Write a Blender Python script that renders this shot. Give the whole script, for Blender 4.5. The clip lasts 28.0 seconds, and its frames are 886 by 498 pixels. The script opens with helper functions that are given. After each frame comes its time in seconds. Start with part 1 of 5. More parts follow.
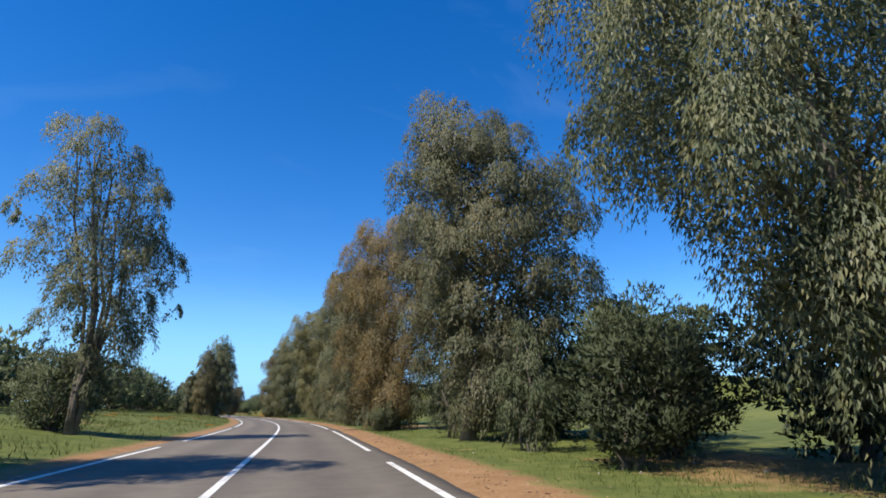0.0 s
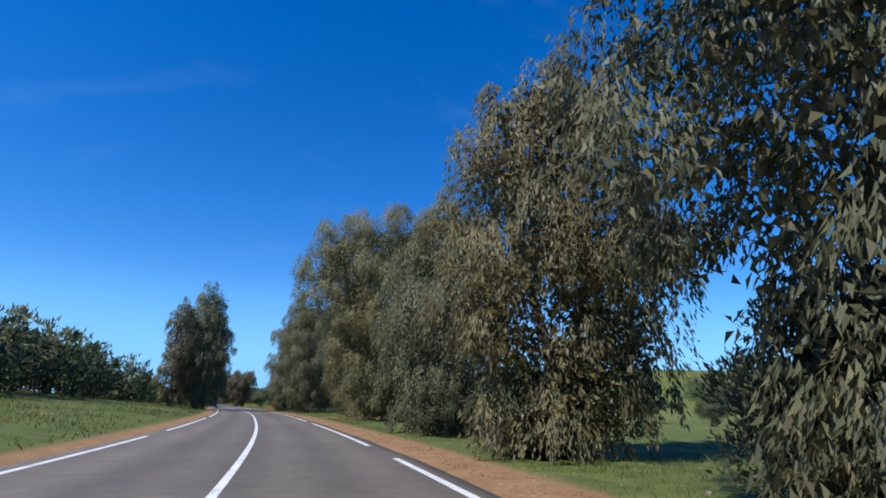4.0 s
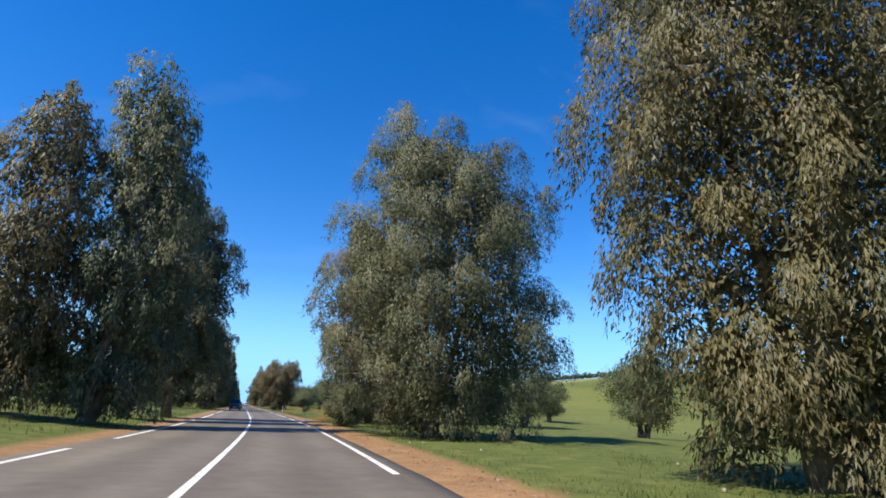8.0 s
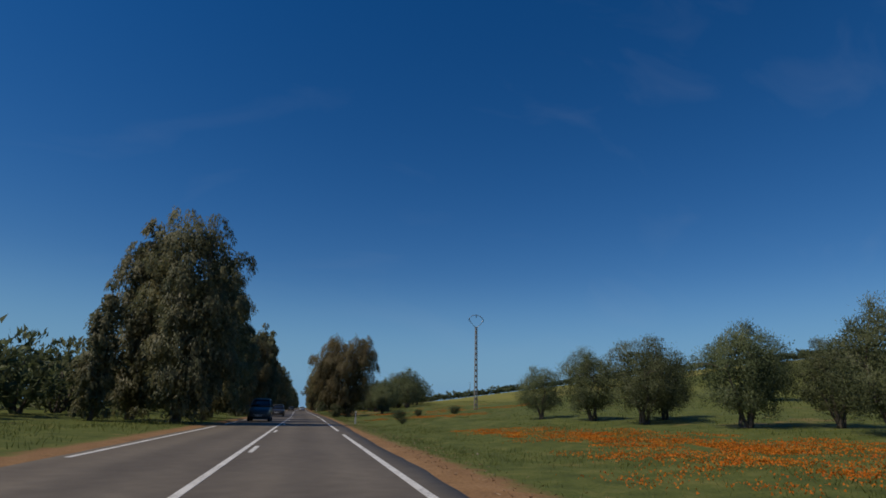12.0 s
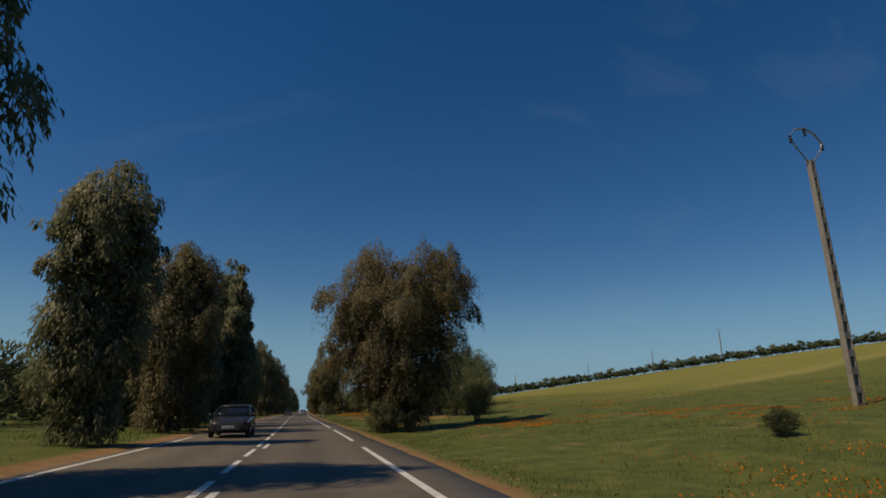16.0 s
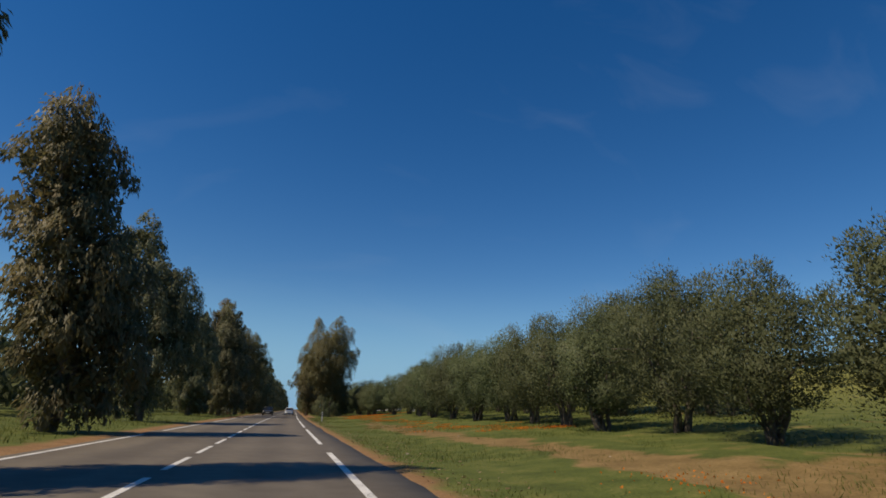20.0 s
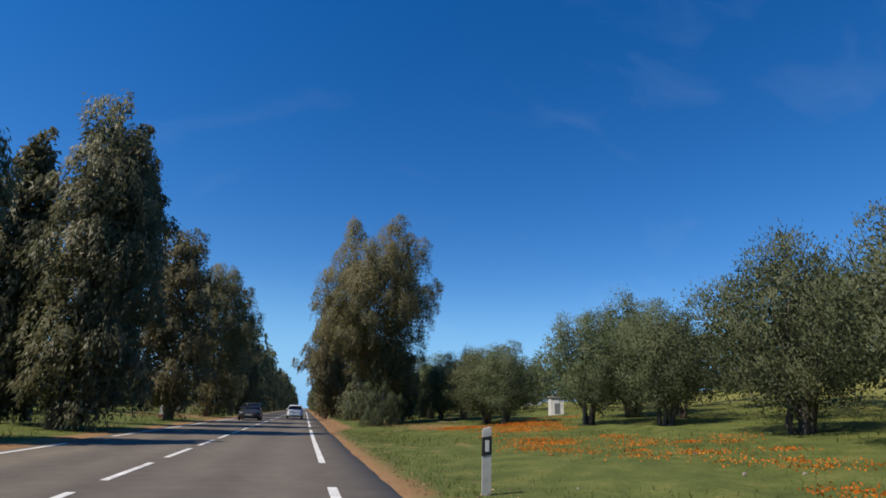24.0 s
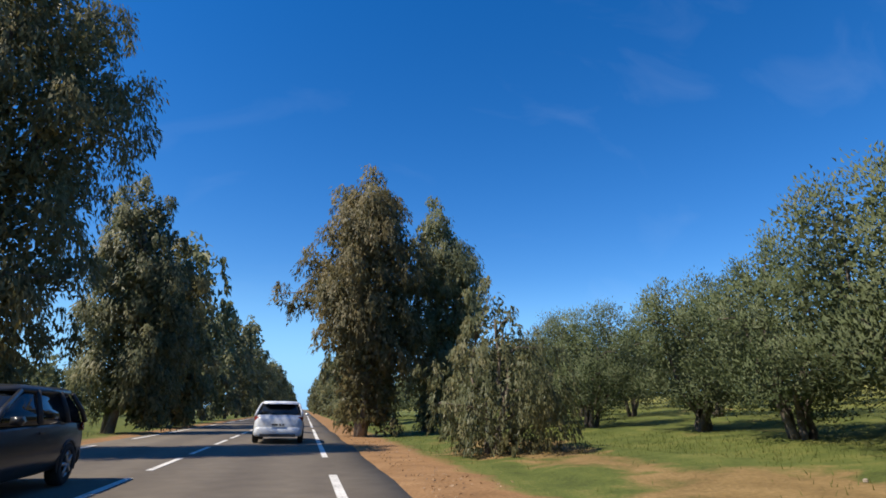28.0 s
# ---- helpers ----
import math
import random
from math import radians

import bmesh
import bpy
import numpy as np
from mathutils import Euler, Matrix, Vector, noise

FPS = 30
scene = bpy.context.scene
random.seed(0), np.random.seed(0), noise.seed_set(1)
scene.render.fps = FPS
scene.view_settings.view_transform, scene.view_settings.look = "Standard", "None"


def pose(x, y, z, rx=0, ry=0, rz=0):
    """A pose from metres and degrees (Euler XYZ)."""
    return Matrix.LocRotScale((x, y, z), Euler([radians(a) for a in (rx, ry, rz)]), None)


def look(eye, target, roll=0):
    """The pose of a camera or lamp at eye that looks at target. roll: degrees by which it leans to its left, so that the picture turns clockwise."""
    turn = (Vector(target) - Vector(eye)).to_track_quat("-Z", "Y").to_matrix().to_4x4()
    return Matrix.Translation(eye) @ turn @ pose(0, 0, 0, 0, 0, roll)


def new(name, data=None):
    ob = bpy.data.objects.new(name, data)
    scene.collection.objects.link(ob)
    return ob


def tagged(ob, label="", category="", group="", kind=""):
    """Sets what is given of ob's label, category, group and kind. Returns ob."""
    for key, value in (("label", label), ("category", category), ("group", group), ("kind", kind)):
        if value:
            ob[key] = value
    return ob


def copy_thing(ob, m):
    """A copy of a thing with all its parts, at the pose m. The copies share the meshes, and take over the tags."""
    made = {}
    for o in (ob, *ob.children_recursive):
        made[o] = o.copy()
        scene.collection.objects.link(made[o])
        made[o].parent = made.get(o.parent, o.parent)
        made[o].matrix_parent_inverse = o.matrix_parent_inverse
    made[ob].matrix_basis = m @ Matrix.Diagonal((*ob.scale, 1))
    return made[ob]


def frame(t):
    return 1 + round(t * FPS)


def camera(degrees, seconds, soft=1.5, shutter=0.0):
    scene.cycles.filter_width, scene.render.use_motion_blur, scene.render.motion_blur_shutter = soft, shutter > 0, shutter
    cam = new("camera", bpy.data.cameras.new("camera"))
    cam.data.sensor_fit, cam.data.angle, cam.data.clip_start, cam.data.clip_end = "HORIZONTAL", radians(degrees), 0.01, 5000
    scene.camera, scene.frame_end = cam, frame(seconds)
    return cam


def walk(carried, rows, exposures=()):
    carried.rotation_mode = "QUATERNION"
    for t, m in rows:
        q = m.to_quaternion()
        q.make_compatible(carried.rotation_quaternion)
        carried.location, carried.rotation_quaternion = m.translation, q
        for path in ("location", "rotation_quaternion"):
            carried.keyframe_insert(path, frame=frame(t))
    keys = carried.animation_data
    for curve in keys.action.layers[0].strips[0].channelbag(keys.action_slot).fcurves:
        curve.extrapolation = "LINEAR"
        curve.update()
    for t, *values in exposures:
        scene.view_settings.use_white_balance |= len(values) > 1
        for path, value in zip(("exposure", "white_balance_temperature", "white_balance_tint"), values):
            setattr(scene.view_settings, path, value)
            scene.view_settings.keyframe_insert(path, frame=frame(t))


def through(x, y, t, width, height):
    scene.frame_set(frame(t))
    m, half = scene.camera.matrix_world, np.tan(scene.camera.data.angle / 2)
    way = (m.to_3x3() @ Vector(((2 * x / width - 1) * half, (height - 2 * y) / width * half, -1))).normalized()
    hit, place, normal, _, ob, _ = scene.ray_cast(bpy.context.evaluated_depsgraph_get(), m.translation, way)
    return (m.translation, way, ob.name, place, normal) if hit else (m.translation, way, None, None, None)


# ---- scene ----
cam = camera(77.32, 28.0, soft=1.7)

EYE = 1.2
# seconds, x, y, heading (degrees, right is negative), upward tilt, lean
DRIVE = [
    (0.0, -0.05, 0.00, -25.51, 16.46, 0.18),
    (0.5, 1.08, 5.47, -25.50, 16.36, 0.46),
    (1.0, 2.22, 11.04, -25.09, 16.38, 0.47),
    (1.5, 3.37, 16.79, -24.78, 16.26, 1.00),
    (2.0, 4.57, 22.79, -24.42, 16.38, 1.58),
    (2.5, 5.79, 29.03, -23.94, 16.36, 1.96),
    (3.0, 7.01, 35.51, -23.59, 16.07, 2.14),
    (3.5, 8.20, 42.19, -23.36, 15.76, 1.86),
    (4.0, 9.37, 49.03, -23.02, 16.00, 1.56),
    (4.5, 10.48, 55.99, -22.54, 16.10, 1.43),
    (5.0, 11.55, 63.06, -21.82, 16.13, 1.39),
    (5.5, 12.51, 70.19, -20.80, 16.11, 1.43),
    (6.0, 13.33, 77.36, -19.46, 16.23, 1.60),
    (6.5, 14.00, 84.57, -18.56, 16.10, 1.48),
    (7.0, 14.63, 91.83, -18.56, 16.28, 1.93),
    (7.5, 15.30, 99.13, -18.54, 16.35, 1.84),
    (8.0, 15.93, 106.49, -18.16, 16.38, 2.49),
    (8.5, 16.52, 113.90, -17.71, 16.52, 2.52),
    (9.0, 17.04, 121.35, -17.31, 16.57, 2.10),
    (9.5, 17.52, 128.73, -16.80, 16.39, 1.80),
    (10.0, 17.88, 135.95, -15.61, 16.06, 1.47),
    (10.5, 18.07, 142.83, -14.07, 16.14, 1.97),
    (11.0, 18.09, 149.15, -13.15, 15.93, 1.91),
    (11.5, 18.06, 155.10, -12.83, 16.22, 1.69),
    (12.0, 18.00, 160.85, -12.79, 16.27, 1.34),
    (12.5, 17.92, 166.63, -12.90, 16.25, 0.54),
    (13.0, 17.84, 172.69, -13.13, 16.25, 0.95),
    (13.5, 17.78, 178.92, -13.34, 16.25, 1.19),
    (14.0, 17.73, 185.22, -13.39, 16.26, 1.38),
    (14.5, 17.70, 191.46, -13.55, 16.27, 1.65),
    (15.0, 17.68, 197.51, -13.54, 16.35, 1.47),
    (15.5, 17.67, 203.45, -13.28, 16.51, 0.71),
    (16.0, 17.65, 209.36, -13.04, 16.27, 0.04),
    (16.5, 17.62, 215.28, -12.90, 16.14, 0.10),
    (17.0, 17.60, 221.24, -13.09, 15.69, 0.18),
    (17.5, 17.63, 227.10, -13.50, 15.40, 0.06),
    (18.0, 17.70, 232.71, -13.81, 16.02, -0.25),
    (18.5, 17.75, 238.44, -13.66, 16.56, 0.46),
    (19.0, 17.77, 244.68, -13.40, 16.32, 0.48),
    (19.5, 17.78, 251.02, -13.31, 16.38, 1.27),
    (20.0, 17.78, 257.08, -13.47, 16.57, 1.82),
    (20.5, 17.82, 263.14, -13.59, 16.57, 1.87),
    (21.0, 17.85, 269.52, -13.38, 16.04, 1.83),
    (21.5, 17.85, 276.19, -13.01, 16.31, 1.50),
    (22.0, 17.80, 283.09, -12.62, 16.25, 1.44),
    (22.5, 17.71, 290.13, -12.42, 16.20, 1.48),
    (23.0, 17.61, 297.21, -12.38, 16.14, 1.65),
    (23.5, 17.51, 304.24, -12.47, 16.01, 2.03),
    (24.0, 17.41, 311.11, -12.44, 16.48, 2.04),
    (24.5, 17.31, 317.70, -12.32, 16.43, 1.78),
    (25.0, 17.18, 323.86, -12.41, 16.47, 1.45),
    (25.5, 17.09, 329.62, -12.71, 16.13, 0.49),
    (26.0, 17.04, 335.02, -13.00, 16.01, 0.40),
    (26.5, 17.00, 340.28, -13.06, 16.46, 0.52),
    (27.0, 16.96, 345.62, -12.98, 16.01, 0.42),
    (27.5, 16.90, 351.01, -12.88, 16.20, 0.80),
    (28.0, 16.85, 356.40, -12.82, 16.37, 0.92),
]
# seconds, stops, white balance in kelvin
EXPOSURE = [
    (0.0, 0.53, 6500), (1.0, 0.58, 6150), (2.0, 0.12, 6300), (3.0, 0.32, 5750), (6.0, -0.02, 5850), (7.0, 0.51, 5850), (8.0, 0.61, 6400), (9.0, 0.66, 7600), (10.0, -0.05, 7700), (11.0, -0.59, 6250), (12.0, -0.82, 7000), (15.0, -0.76, 7500),
    (16.0, -0.84, 8600), (17.0, -0.42, 8300), (18.0, 0.35, 8800), (19.0, -0.03, 7200), (20.0, -0.38, 7800), (21.0, -0.38, 7800), (24.0, 0.03, 6750), (25.0, 0.01, 6800), (26.0, 0.48, 6900), (27.0, 0.66, 9200), (28.0, 0.38, 6800),
]
walk(cam, [(t, pose(x, y, EYE, 90 + tilt, 0, head) @ pose(0, 0, 0, 0, 0, lean)) for t, x, y, head, tilt, lean in DRIVE],
     exposures=[(t, stops, kelvin, 10) for t, stops, kelvin in EXPOSURE])

# ---- light ----
SUN_HEIGHT, SUN_FROM = 52.0, 250.0  # degrees above the horizon; compass bearing with the road's far end as north
world = bpy.data.worlds.new("sky")
scene.world = world
world.use_nodes = True
wn = world.node_tree
sky = wn.nodes.new("ShaderNodeTexSky")
sky.sky_type = "NISHITA"
sky.sun_disc = False
sky.sun_elevation, sky.sun_rotation = radians(SUN_HEIGHT), radians(SUN_FROM)
sky.air_density, sky.dust_density, sky.ozone_density = 1.0, 0.0, 4.0
deep = wn.nodes.new("ShaderNodeHueSaturation")
deep.inputs["Saturation"].default_value = 1.36
deep.inputs["Hue"].default_value = 0.508
wn.links.new(sky.outputs[0], deep.inputs["Color"])
tone = wn.nodes.new("ShaderNodeMix")
tone.data_type, tone.blend_type = "RGBA", "MULTIPLY"
tone.inputs[0].default_value, tone.inputs[7].default_value = 1.0, (0.93, 0.99, 1.02, 1.0)
wn.links.new(deep.outputs[0], tone.inputs[6])
# clear dry air: light blue, not yellow, down to the horizon
ways = wn.nodes.new("ShaderNodeTexCoord")
height = wn.nodes.new("ShaderNodeSeparateXYZ")
low_air = wn.nodes.new("ShaderNodeMapRange")
low_air.interpolation_type = "SMOOTHSTEP"
low_air.inputs[1].default_value, low_air.inputs[2].default_value, low_air.inputs[3].default_value, low_air.inputs[4].default_value = -0.02, 0.24, 0.92, 0.0
clear = wn.nodes.new("ShaderNodeMix")
clear.data_type = "RGBA"
clear.inputs[7].default_value = (1.35, 3.7, 7.0, 1.0)
wn.links.new(ways.outputs["Generated"], height.inputs[0])
wn.links.new(height.outputs[2], low_air.inputs["Value"])
wn.links.new(low_air.outputs[0], clear.inputs[0])
wn.links.new(tone.outputs[2], clear.inputs[6])
# faint streaks of high cloud
place = wn.nodes.new("ShaderNodeTexCoord")
drawn = wn.nodes.new("ShaderNodeMapping")
drawn.inputs["Rotation"].default_value = (0.25, -0.35, 0.9)
drawn.inputs["Scale"].default_value = (1.2, 7.0, 5.0)
streak = wn.nodes.new("ShaderNodeTexNoise")
streak.inputs["Scale"].default_value, streak.inputs["Detail"].default_value, streak.inputs["Distortion"].default_value = 1.6, 7.0, 0.6
thin = wn.nodes.new("ShaderNodeMapRange")
thin.inputs[1].default_value, thin.inputs[2].default_value, thin.inputs[4].default_value = 0.56, 0.86, 0.06
veil = wn.nodes.new("ShaderNodeMix")
veil.data_type = "RGBA"
veil.inputs[7].default_value = (4.6, 5.6, 7.0, 1.0)
wn.links.new(place.outputs["Generated"], drawn.inputs["Vector"])
wn.links.new(drawn.outputs[0], streak.inputs["Vector"])
wn.links.new(streak.outputs["Fac"], thin.inputs["Value"])
wn.links.new(thin.outputs[0], veil.inputs[0])
wn.links.new(clear.outputs[2], veil.inputs[6])
wn.links.new(veil.outputs[2], wn.nodes["Background"].inputs[0])
wn.nodes["Background"].inputs[1].default_value = 0.13
sun_data = bpy.data.lights.new("sun", "SUN")
sun_data.energy, sun_data.angle, sun_data.color = 4.8, radians(0.55), (1.0, 0.92, 0.80)
sun = new("sun", sun_data)
_b, _h = radians(SUN_FROM), radians(SUN_HEIGHT)
sun.matrix_world = look((math.sin(_b) * math.cos(_h) * 90, math.cos(_b) * math.cos(_h) * 90 + 150, math.sin(_h) * 90), (0, 150, 0))

# ---- materials ----


class Mat:
    """A node material and short ways to add nodes to it."""

    def __init__(self, name, rough=0.8, metal=0.0, spec=0.5):
        self.m = bpy.data.materials.new(name)
        self.m.use_nodes = True
        self.t = self.m.node_tree
        self.p = self.t.nodes["Principled BSDF"]
        self.p.inputs["Roughness"].default_value = rough
        self.p.inputs["Metallic"].default_value = metal
        self.p.inputs["Specular IOR Level"].default_value = spec

    def n(self, kind, **inputs):
        node = self.t.nodes.new("ShaderNode" + kind)
        for k, v in inputs.items():
            self.put(v, node.inputs[k.replace("_", " ")])
        return node

    def put(self, v, socket):
        if isinstance(v, bpy.types.NodeSocket):
            self.t.links.new(v, socket)
        else:
            socket.default_value = v

    def noise(self, scale, detail=4.0, where=None, rough=0.55):
        node = self.n("TexNoise", Scale=scale, Detail=detail, Roughness=rough)
        self.put(where if where else self.n("TexCoord").outputs["Object"], node.inputs["Vector"])
        return node.outputs["Fac"]

    def ramp(self, fac, *stops):
        node = self.n("ValToRGB")
        self.put(fac, node.inputs[0])
        e = node.color_ramp.elements
        while len(e) < len(stops):
            e.new(0.5)
        for i, (pos, c) in enumerate(stops):
            e[i].position = pos
            e[i].color = (*c, 1.0) if len(c) == 3 else c
        return node.outputs["Color"]

    def mix(self, fac, a, b, blend="MIX"):
        node = self.n("Mix")
        node.data_type, node.blend_type = "RGBA", blend
        self.put(fac, node.inputs[0])
        self.put(a if isinstance(a, bpy.types.NodeSocket) else (*a, 1.0), node.inputs[6])
        self.put(b if isinstance(b, bpy.types.NodeSocket) else (*b, 1.0), node.inputs[7])
        return node.outputs[2]

    def math(self, op, a, b=0.0, clamp=False):
        node = self.n("Math")
        node.operation, node.use_clamp = op, clamp
        self.put(a, node.inputs[0])
        self.put(b, node.inputs[1])
        return node.outputs[0]

    def colour(self, c):
        self.put(c if isinstance(c, bpy.types.NodeSocket) else (*c, 1.0), self.p.inputs["Base Color"])
        return self

    def bump(self, height, strength=0.4, distance=0.02):
        node = self.n("Bump", Strength=strength, Distance=distance, Height=height)
        self.t.links.new(node.outputs[0], self.p.inputs["Normal"])
        return self


def grained(name, a, b, scale=6.0, rough=0.8, metal=0.0, bump=0.3, dist=0.01, coarse=None, spec=0.5):
    """Two tones over two scales of noise, with fine relief."""
    m = Mat(name, rough, metal, spec)
    fine = m.noise(scale)
    big = m.noise(coarse or scale * 0.13, 3.0)
    both = m.math("ADD", m.math("MULTIPLY", fine, 0.55), m.math("MULTIPLY", big, 0.45))
    m.colour(m.ramp(both, (0.36, a), (0.64, b)))
    if bump:
        m.bump(fine, bump, dist)
    return m.m


def leafage(name, tones, through=0.38, rough=0.6, spec=0.22):
    """Leaves: each one takes its own tone; some light comes through the blade."""
    m = Mat(name, rough, 0.0, spec)
    g = m.n("NewGeometry")
    patch, spray = m.noise(0.7, 2.0), m.noise(2.6, 2.0)
    v = m.math("ADD", m.math("MULTIPLY", m.math("SUBTRACT", patch, 0.2), 0.75), m.math("MULTIPLY", m.math("SUBTRACT", spray, 0.35), 0.9))
    v = m.math("ADD", v, m.math("MULTIPLY", g.outputs["Random Per Island"], 0.26))
    n = len(tones)
    c = m.ramp(v, *[((i + 0.5) / n, t) for i, t in enumerate(tones)])
    o = m.n("ObjectInfo")
    hsv = m.n("HueSaturation", Color=c)
    m.put(m.math("ADD", 0.485, m.math("MULTIPLY", o.outputs["Random"], 0.03)), hsv.inputs["Hue"])
    m.put(m.math("ADD", 0.85, m.math("MULTIPLY", o.outputs["Random"], 0.3)), hsv.inputs["Value"])
    c = hsv.outputs[0]
    m.colour(c)
    tr = m.n("BsdfTranslucent", Color=c)
    mx = m.n("MixShader")
    mx.inputs[0].default_value = through
    m.t.links.new(m.p.outputs[0], mx.inputs[1])
    m.t.links.new(tr.outputs[0], mx.inputs[2])
    m.t.links.new(mx.outputs[0], m.t.nodes["Material Output"].inputs["Surface"])
    return m.m


EUC_LEAF = leafage("eucalyptus_leaf", [(0.086, 0.102, 0.052), (0.128, 0.146, 0.074), (0.178, 0.186, 0.095), (0.228, 0.206, 0.098), (0.33, 0.32, 0.19)], through=0.45, rough=0.5, spec=0.34)
EUC_LEAF_RUST = leafage("eucalyptus_leaf_rust", [(0.090, 0.096, 0.047), (0.137, 0.134, 0.063), (0.192, 0.170, 0.075), (0.228, 0.178, 0.075), (0.31, 0.28, 0.158)], through=0.45, rough=0.5, spec=0.34)
EUC_LEAF_BROWN = leafage("eucalyptus_leaf_brown", [(0.108, 0.099, 0.045), (0.164, 0.138, 0.060), (0.228, 0.172, 0.070), (0.262, 0.180, 0.070), (0.33, 0.27, 0.145)], through=0.45, rough=0.5, spec=0.34)
OLIVE_LEAF = leafage("olive_leaf", [(0.068, 0.086, 0.039), (0.102, 0.125, 0.056), (0.145, 0.165, 0.082), (0.210, 0.220, 0.140)], through=0.36)
SHRUB_LEAF = leafage("shrub_leaf", [(0.058, 0.076, 0.036), (0.090, 0.108, 0.052), (0.128, 0.140, 0.072), (0.180, 0.178, 0.11)])
# darker than SHRUB_LEAF: the shade on bushes and shoots is put into the colour
SHADED_SHRUB = leafage("shaded_shrub_leaf", [(0.042, 0.056, 0.026), (0.066, 0.084, 0.038), (0.098, 0.112, 0.058)], through=0.3)
FAR_LEAF = leafage("far_leaf", [(0.045, 0.062, 0.032), (0.068, 0.086, 0.044), (0.092, 0.105, 0.058)], through=0.15)
BARK_PALE = grained("eucalyptus_bark", (0.075, 0.060, 0.046), (0.23, 0.19, 0.15), 3.0, 0.9, bump=0.5)
BARK_DARK = grained("olive_bark", (0.055, 0.045, 0.036), (0.15, 0.125, 0.10), 7.0, 0.95, bump=0.8, dist=0.03)
ASPHALT = Mat("asphalt", 0.82)
_c = ASPHALT.n("TexCoord").outputs["Object"]
_fine, _mid, _big = ASPHALT.noise(90.0, 3.0, _c), ASPHALT.noise(2.2, 5.0, _c), ASPHALT.noise(0.16, 3.0, _c)
_uv = ASPHALT.n("UVMap")
_sep = ASPHALT.n("SeparateXYZ", Vector=_uv.outputs[0])
_wheel = ASPHALT.math("MULTIPLY", ASPHALT.math("COSINE", ASPHALT.math("MULTIPLY", ASPHALT.math("SUBTRACT", _sep.outputs[0], 0.95), 3.7)), 0.05)
_tone = ASPHALT.math("ADD", ASPHALT.math("ADD", ASPHALT.math("MULTIPLY", _fine, 0.35), ASPHALT.math("MULTIPLY", _mid, 0.35)), ASPHALT.math("ADD", ASPHALT.math("MULTIPLY", _big, 0.3), _wheel))
ASPHALT.colour(ASPHALT.ramp(_tone, (0.34, (0.086, 0.070, 0.052)), (0.52, (0.129, 0.107, 0.079)), (0.68, (0.182, 0.152, 0.112)))).bump(_fine, 0.5, 0.006)
ASPHALT = ASPHALT.m

PAINT = Mat("road_paint", 0.6)
_w = PAINT.noise(26.0, 5.0)
_w2 = PAINT.noise(1.3, 3.0)
PAINT.colour(PAINT.ramp(PAINT.math("ADD", PAINT.math("MULTIPLY", _w, 0.6), PAINT.math("MULTIPLY", _w2, 0.4)), (0.34, (0.16, 0.15, 0.135)), (0.45, (0.62, 0.60, 0.55)), (0.6, (0.80, 0.78, 0.73))))
PAINT = PAINT.m

# Ground: u is the distance from the road's middle line, v the way along it.
GROUND = Mat("field_ground", 0.95, spec=0.2)
_c = GROUND.n("TexCoord").outputs["Object"]
_s = GROUND.n("SeparateXYZ", Vector=GROUND.n("UVMap").outputs[0])
_u, _v = _s.outputs[0], _s.outputs[1]
_f1, _f2, _f3, _f4 = GROUND.noise(14.0, 5.0, _c), GROUND.noise(1.1, 5.0, _c), GROUND.noise(0.17, 4.0, _c), GROUND.noise(0.035, 3.0, _c)
_grass = GROUND.ramp(GROUND.math("ADD", GROUND.math("MULTIPLY", _f1, 0.4), GROUND.math("MULTIPLY", _f2, 0.6)), (0.3, (0.048, 0.062, 0.016)), (0.5, (0.096, 0.118, 0.027)), (0.70, (0.180, 0.172, 0.050)))
_field = GROUND.ramp(GROUND.math("ADD", GROUND.math("MULTIPLY", _f4, 0.6), GROUND.math("MULTIPLY", _f2, 0.4)), (0.35, (0.095, 0.115, 0.024)), (0.62, (0.160, 0.165, 0.036)))
_crop = GROUND.ramp(GROUND.math("ADD", GROUND.math("MULTIPLY", _f4, 0.6), GROUND.math("MULTIPLY", _f2, 0.4)), (0.35, (0.190, 0.185, 0.040)), (0.62, (0.270, 0.240, 0.058)))
_sown = GROUND.n("Attribute")
_sown.attribute_name = "sown"
_strip = GROUND.n("Attribute")
_strip.attribute_name = "strip"
_field = GROUND.mix(_sown.outputs["Fac"], _field, _crop)
_field = GROUND.mix(_strip.outputs["Fac"], _field, (0.38, 0.31, 0.11))
_far = GROUND.n("MapRange", Value=_u)
_far.inputs[1].default_value, _far.inputs[2].default_value = 22.0, 45.0
_grass = GROUND.mix(GROUND.math("MULTIPLY", _far.outputs[0], 0.85), _grass, _field)
_earth = GROUND.ramp(GROUND.math("ADD", GROUND.math("MULTIPLY", _f1, 0.5), GROUND.math("MULTIPLY", _f2, 0.5)), (0.3, (0.160, 0.090, 0.041)), (0.5, (0.268, 0.152, 0.070)), (0.7, (0.375, 0.228, 0.112)))
_worn = GROUND.n("Attribute")
_worn.attribute_name = "bare"
_bare = GROUND.ramp(GROUND.math("ADD", _worn.outputs["Fac"], GROUND.math("ADD", GROUND.math("MULTIPLY", _f3, 0.65), GROUND.math("MULTIPLY", _f2, 0.35))), (0.60, (0, 0, 0)), (0.68, (1, 1, 1)))
_away = GROUND.n("MapRange", Value=_u)
_away.inputs[1].default_value, _away.inputs[2].default_value, _away.inputs[3].default_value, _away.inputs[4].default_value = 24.0, 40.0, 0.68, 0.1
_mixed = GROUND.mix(GROUND.math("MULTIPLY", _bare, _away.outputs[0]), _grass, _earth)
